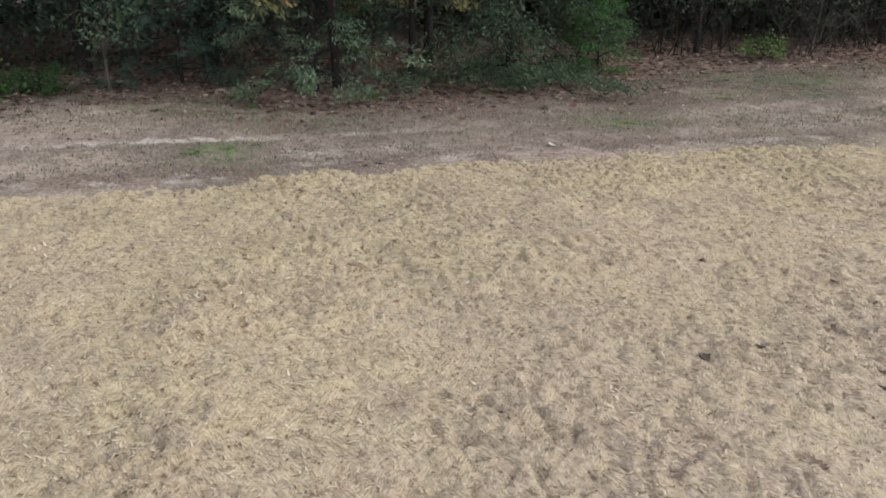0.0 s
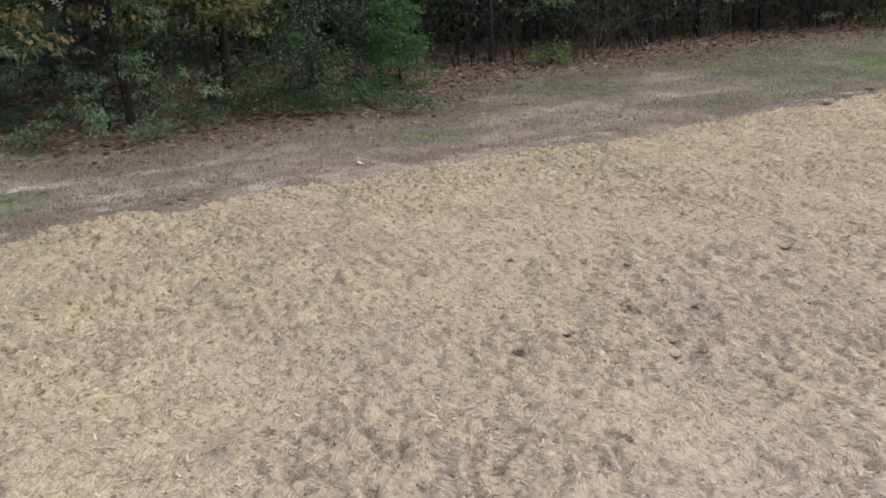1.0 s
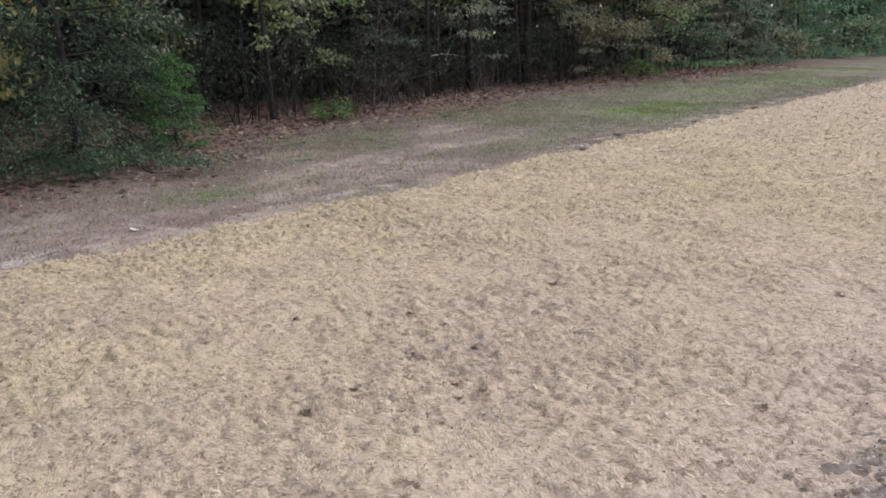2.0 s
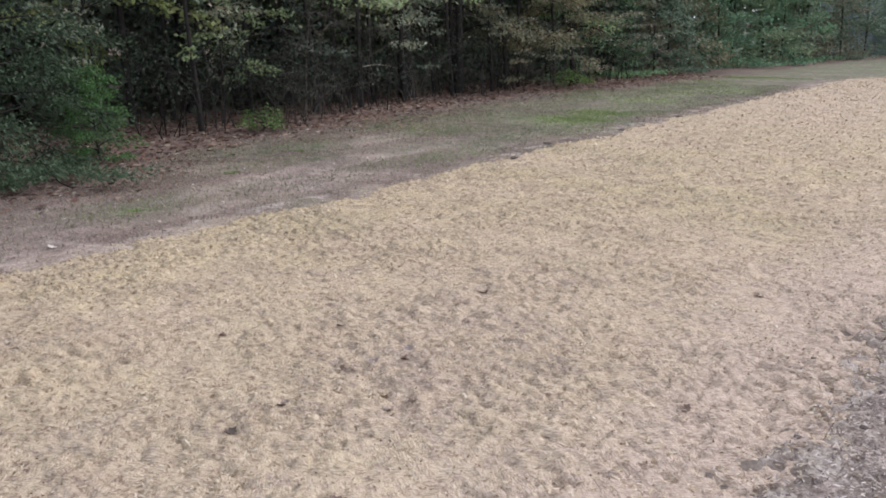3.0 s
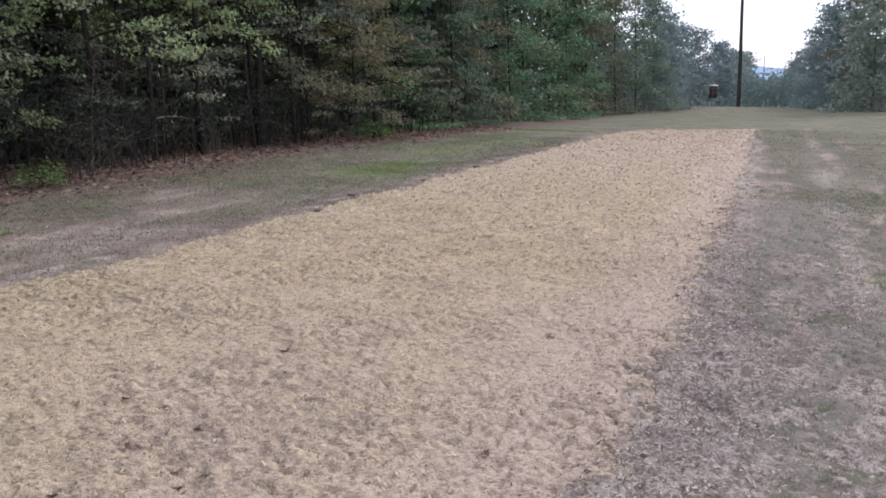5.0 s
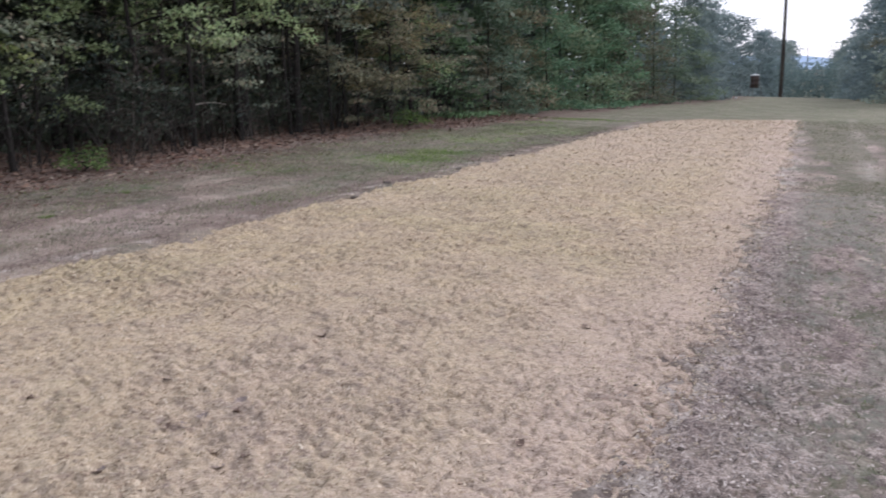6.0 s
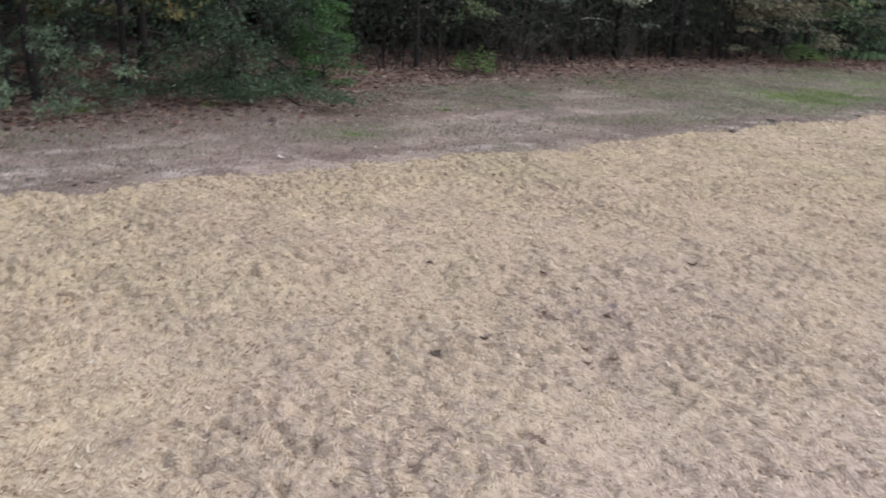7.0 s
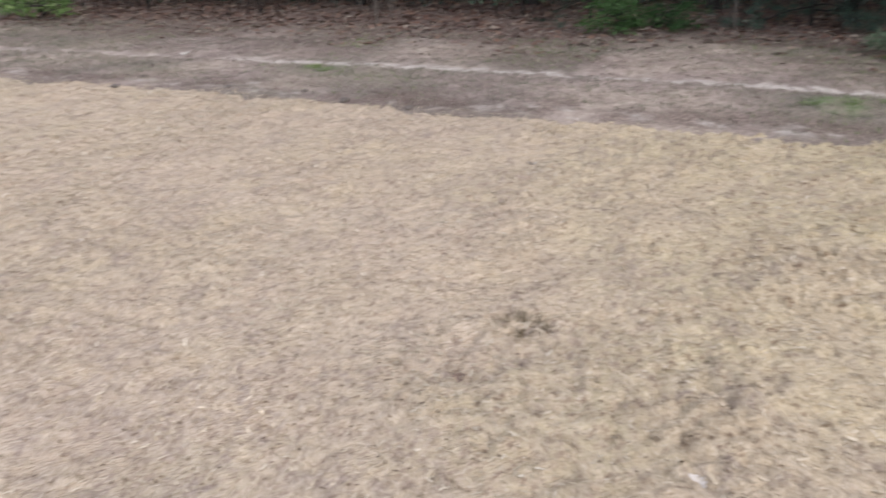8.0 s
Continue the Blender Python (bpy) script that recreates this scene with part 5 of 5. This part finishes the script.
def game_feeder(x, y):
    z = float(land(np.array(x), np.array(y)))
    root = new("game_feeder")
    V, F = [], []
    prof = [(0.0, 0.0), (0.27, 0.0), (0.29, 0.02), (0.285, 0.28), (0.298, 0.30), (0.285, 0.32), (0.285, 0.58), (0.298, 0.60), (0.285, 0.62), (0.29, 0.86), (0.27, 0.88)]
    for r, h in prof:
        for k in range(20):
            V.append((r * math.cos(k * math.pi / 10), r * math.sin(k * math.pi / 10), 0.62 + h))
    for i in range(len(prof) - 1):
        for k in range(20):
            a, b = i * 20 + k, i * 20 + (k + 1) % 20
            F.append((a, b, b + 20, a + 20))
    part("drum", mesh_of("drum", V, F, [M_DRUM], True), root, "rusty dark drum")
    V, F = [], []
    prof = [(0.31, 1.48), (0.315, 1.52), (0.25, 1.56), (0.02, 1.59)]
    for r, h in prof:
        for k in range(20):
            V.append((r * math.cos(k * math.pi / 10), r * math.sin(k * math.pi / 10), h))
    for i in range(3):
        for k in range(20):
            a, b = i * 20 + k, i * 20 + (k + 1) % 20
            F.append((a, b, b + 20, a + 20))
    part("lid", mesh_of("lid", V, F, [M_LID], True), root, "pale galvanised lid")
    for k in range(3):
        V, F = [], []
        a = k * 2.094 + 0.4
        tube(V, F, [(0.55 * math.cos(a), 0.55 * math.sin(a), -0.05), (0.30 * math.cos(a), 0.30 * math.sin(a), 1.32)], [0.02, 0.02], 6)
        part("leg", mesh_of("leg", V, F, [M_STEEL], True), root)
    root.matrix_basis = pose(x, y, z)
    return tagged(root, "drum game feeder with pale lid on three thin legs", "game feeder")


game_feeder(-3.25, 60.5)

# ridge beyond the clearing, its distance haze painted as a pale blue glow
def far_ridge():
    V, F = [], []
    n = 60
    for i in range(n):
        x = -900 + 1800 * i / (n - 1)
        top = 26 + 8 * math.sin(i * 0.35) + 4 * math.sin(i * 0.9 + 1)
        V += [(x, 1600, -60), (x, 1660, top)]
    for i in range(n - 1):
        F.append((2 * i, 2 * i + 2, 2 * i + 3, 2 * i + 1))
    m, nt, b, out = node_mat("haze_glow")
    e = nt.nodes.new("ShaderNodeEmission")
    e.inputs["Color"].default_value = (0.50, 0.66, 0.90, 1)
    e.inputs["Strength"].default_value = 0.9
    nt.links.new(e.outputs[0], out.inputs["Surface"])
    return tagged(new("backdrop", mesh_of("backdrop", V, F, [m])), "far ridge with distance haze as a pale blue glow", "backdrop", kind="structure")


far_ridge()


# ======================= small things on the ground =======================
def dead_leaf(x, y, size, turn, material, label, seed):
    """A lobed leaf, curled along its length."""
    rnd = random.Random(seed)
    V, F = [], []
    curl, cup = rnd.uniform(0.5, 1.0), rnd.uniform(0.3, 0.9)
    for i in range(9):
        t = i / 8
        w = 0.36 * math.sin(math.pi * min(1, t * 0.92 + 0.06)) * (1 + 0.28 * math.cos(i * 3.14)) + 0.015
        for k in range(5):
            v = (k - 2) / 2
            V.append((size * (t - 0.5), size * w * v, size * (0.35 * curl * (2 * t - 1) ** 2 + cup * 0.5 * w * v * v + 0.02 * (k == 2) + 0.03 * rnd.random())))
    for i in range(8):
        for k in range(4):
            a = i * 5 + k
            F.append((a, a + 1, a + 6, a + 5))
    tube(V, F, [(-size * 0.5, 0, size * 0.36 * curl), (-size * 0.7, 0.02 * size, size * 0.30 * curl)], [size * 0.02, size * 0.012], 4)
    ob = new("dead_leaf", mesh_of("dead_leaf", V, F, [material], True))
    ob.matrix_basis = pose(x, y, float(surface(np.array([x]), np.array([y]))[0]) - 0.004, rnd.uniform(-20, 20), rnd.uniform(-15, 15), turn)
    return tagged(ob, label, "leaf", "dead leaves on the ground")


M_LEAFBROWN = plain_material("brown_dead_leaf", (0.15, 0.10, 0.075), 0.8, 0.0, 0.4, 60)
M_LEAFGREY = plain_material("grey_dead_leaf", (0.25, 0.20, 0.175), 0.85, 0.0, 0.35, 60)
M_LEAFPALE = plain_material("bleached_dead_leaf", (0.52, 0.47, 0.42), 0.85, 0.0, 0.2, 60)
for i, (x, y, sz, m, lab) in enumerate((
        (-1.76, 1.55, 0.07, M_LEAFBROWN, "dark brown curled dead leaf on the straw"), (-1.03, 2.87, 0.055, M_LEAFBROWN, "dark brown curled dead leaf on the straw"),
        (-4.61, -1.69, 0.07, M_LEAFPALE, "bleached dead leaf on the straw"), (-2.13, -0.47, 0.06, M_LEAFPALE, "bleached dead leaf on the straw"),
        (-2.41, -1.30, 0.06, M_LEAFBROWN, "dark brown curled dead leaf on the straw"), (-5.78, 2.66, 0.09, M_LEAFPALE, "bleached dead leaf on the verge"),
        (-7.2, -6.46, 0.12, M_LEAFPALE, "whitish dead leaf lying on the verge"), (-2.47, 2.42, 0.07, M_LEAFGREY, "grey curled dead leaf in a small pile"),
        (-2.38, 2.69, 0.07, M_LEAFGREY, "grey curled dead leaf in a small pile"), (-2.10, 2.20, 0.07, M_LEAFGREY, "grey curled dead leaf in a small pile"),
        (-2.44, 2.50, 0.06, M_LEAFGREY, "grey curled dead leaf in a small pile"), (-2.33, 2.60, 0.06, M_LEAFBROWN, "dark brown dead leaf in a small pile"),
        (-2.18, 2.27, 0.06, M_LEAFGREY, "grey curled dead leaf in a small pile"), (-2.46, 1.93, 0.07, M_LEAFGREY, "grey curled dead leaf on the straw"),
        (-2.02, 2.28, 0.05, M_LEAFBROWN, "dark brown dead leaf in a small pile"), (-2.53, 2.36, 0.05, M_LEAFBROWN, "dark brown dead leaf in a small pile"),
        (-1.19, 4.60, 0.07, M_LEAFBROWN, "dark brown curled dead leaf on the straw"), (-2.59, 3.69, 0.07, M_LEAFBROWN, "dark brown curled dead leaf on the straw"),
        (-3.37, 2.32, 0.05, M_LEAFBROWN, "dark brown curled dead leaf on the straw"), (-4.09, 1.57, 0.05, M_LEAFBROWN, "dark brown curled dead leaf on the straw"),
        (-2.92, 2.77, 0.06, M_LEAFGREY, "grey curled dead leaf on the straw"), (-5.10, 0.48, 0.06, M_LEAFBROWN, "dark brown curled dead leaf on the straw"))):
    dead_leaf(x, y, sz, i * 77, m, lab, 300 + i)


# Dark leaf added in the straw hollow, its colour standing for the shade inside.
M_HOLLOWSHADE = plain_material("hollow_shade_leaf", (0.075, 0.056, 0.043), 0.7, 0.0, 0.4, 60)
dead_leaf(-2.50, 1.67, 0.065, 100, M_HOLLOWSHADE, "dark leaf shape standing for shade in a straw hollow", 351)


def soil_clod(x, y, size, seed):
    """A torn lump of dark turf."""
    rnd = random.Random(seed)
    bm = bmesh.new()
    bmesh.ops.create_icosphere(bm, subdivisions=2, radius=1.0)
    for v in bm.verts:
        v.co *= rnd.uniform(0.72, 1.18)
        v.co = Vector((v.co.x * 1.25, v.co.y * 0.9, v.co.z * 0.55 + 0.2)) * size
    me = bpy.data.meshes.new("soil_clod")
    bm.to_mesh(me)
    bm.free()
    me.materials.append(M_CLOD)
    ob = new("soil_clod", me)
    ob.matrix_basis = pose(x, y, float(surface(np.array([x]), np.array([y]))[0]), 0, 0, rnd.uniform(0, 360))
    return tagged(ob, "dark torn clod of turf at the plot's border", "clod", "clods along the plot's border")


M_CLOD = plain_material("dark_turf", (0.13, 0.108, 0.092), 0.95, 0.0, 0.55, 70)
for i, (x, y) in enumerate(((-6.03, -4.13), (-5.97, -4.9), (-5.82, -6.1), (-6.21, -6.1), (-5.66, -2.97), (-5.78, -3.6), (-5.95, 0.83), (-5.67, 1.15), (-5.3, 9.3), (-5.05, 8.0), (-5.03, 11.2), (-4.93, 13.4), (-4.75, 17.2))):
    soil_clod(x + 0.08, y, 0.026 + 0.008 * (i % 3) + (0.012 if y > 7 else 0.0), 500 + i)
for i, (dx, y) in enumerate(((0.02, 2.6), (-0.08, 2.9), (0.10, 3.15), (-0.22, 3.7), (0.03, 3.9), (0.12, 4.3), (-0.05, 4.8), (0.06, 5.4), (-0.10, 5.9), (0.08, 6.7), (0.0, 7.6), (0.05, 8.8))):
    soil_clod(float(np.interp(y, RIGHT_Y, RIGHT_X)) + dx, y, 0.010 + 0.003 * (i % 3), 540 + i)


def white_stone(x, y, size):
    """A small pale stone lying in the far grass."""
    rnd = random.Random(61)
    bm = bmesh.new()
    bmesh.ops.create_icosphere(bm, subdivisions=2, radius=1.0)
    for v in bm.verts:
        v.co = Vector((v.co.x, v.co.y * 0.8, v.co.z * 0.8 + 0.5)) * size * rnd.uniform(0.88, 1.08)
    me = bpy.data.meshes.new("white_stone")
    bm.to_mesh(me)
    bm.free()
    me.materials.append(M_LID)
    ob = new("white_stone", me)
    ob.matrix_basis = pose(x, y, float(land(np.array(x), np.array(y))))
    return tagged(ob, "small pale stone in the grass near the feeder", "stone")


white_stone(-4.0, 54.0, 0.09)


def weed_tuft(x, y, r, h, n, material, label, seed):
    """A clump of bent blades growing from one spot."""
    rnd = random.Random(seed)
    V, F = [], []
    for i in range(n):
        a, d = rnd.uniform(0, 6.283), r * rnd.random() ** 0.5
        bx, by = 0.5 * d * math.cos(a), 0.5 * d * math.sin(a)
        L, out, w = h * rnd.uniform(0.5, 1.1), rnd.uniform(0.3, 1.3), rnd.uniform(0.002, 0.0045)
        b = len(V)
        for t, k in ((0.0, 1.0), (0.5, 0.9), (1.0, 0.1)):
            px, py, pz = bx + math.cos(a) * L * out * t * t, by + math.sin(a) * L * out * t * t, L * (t - 0.35 * t * t) - 0.01
            V.append((px - math.sin(a) * w * k, py + math.cos(a) * w * k, pz))
            V.append((px + math.sin(a) * w * k, py - math.cos(a) * w * k, pz))
        F += [(b, b + 1, b + 3, b + 2), (b + 2, b + 3, b + 5, b + 4)]
    ob = new("weed_tuft", mesh_of("weed_tuft", V, F, [material]))
    ob.matrix_basis = pose(x, y, float(surface(np.array([x]), np.array([y]))[0]))
    return tagged(ob, label, "weed", "weed tufts on the ground")


weed_tuft(-2.76, -1.17, 0.17, 0.05, 110, M_DRYWEED, "withered brown weed tuft growing in the straw", 701)
for i, (x, y, r, h) in enumerate(((-8.15, 1.75, 0.14, 0.12), (-8.05, 3.0, 0.12, 0.10), (-7.95, 0.5, 0.10, 0.08), (-6.33, 0.12, 0.16, 0.05), (-6.45, 0.35, 0.10, 0.04), (-6.25, -0.15, 0.10, 0.04), (-6.33, 3.71, 0.16, 0.06), (-6.8, -4.55, 0.22, 0.06), (-6.7, -4.4, 0.16, 0.05), (-7.1, 5.4, 0.14, 0.07), (-7.6, 6.9, 0.14, 0.07))):
    weed_tuft(x, y, r, h, 75, M_GREEN, "fresh green grass tuft on the mown verge" if x > -7.7 else "fresh green grass tuft beside leaf litter", 710 + i)
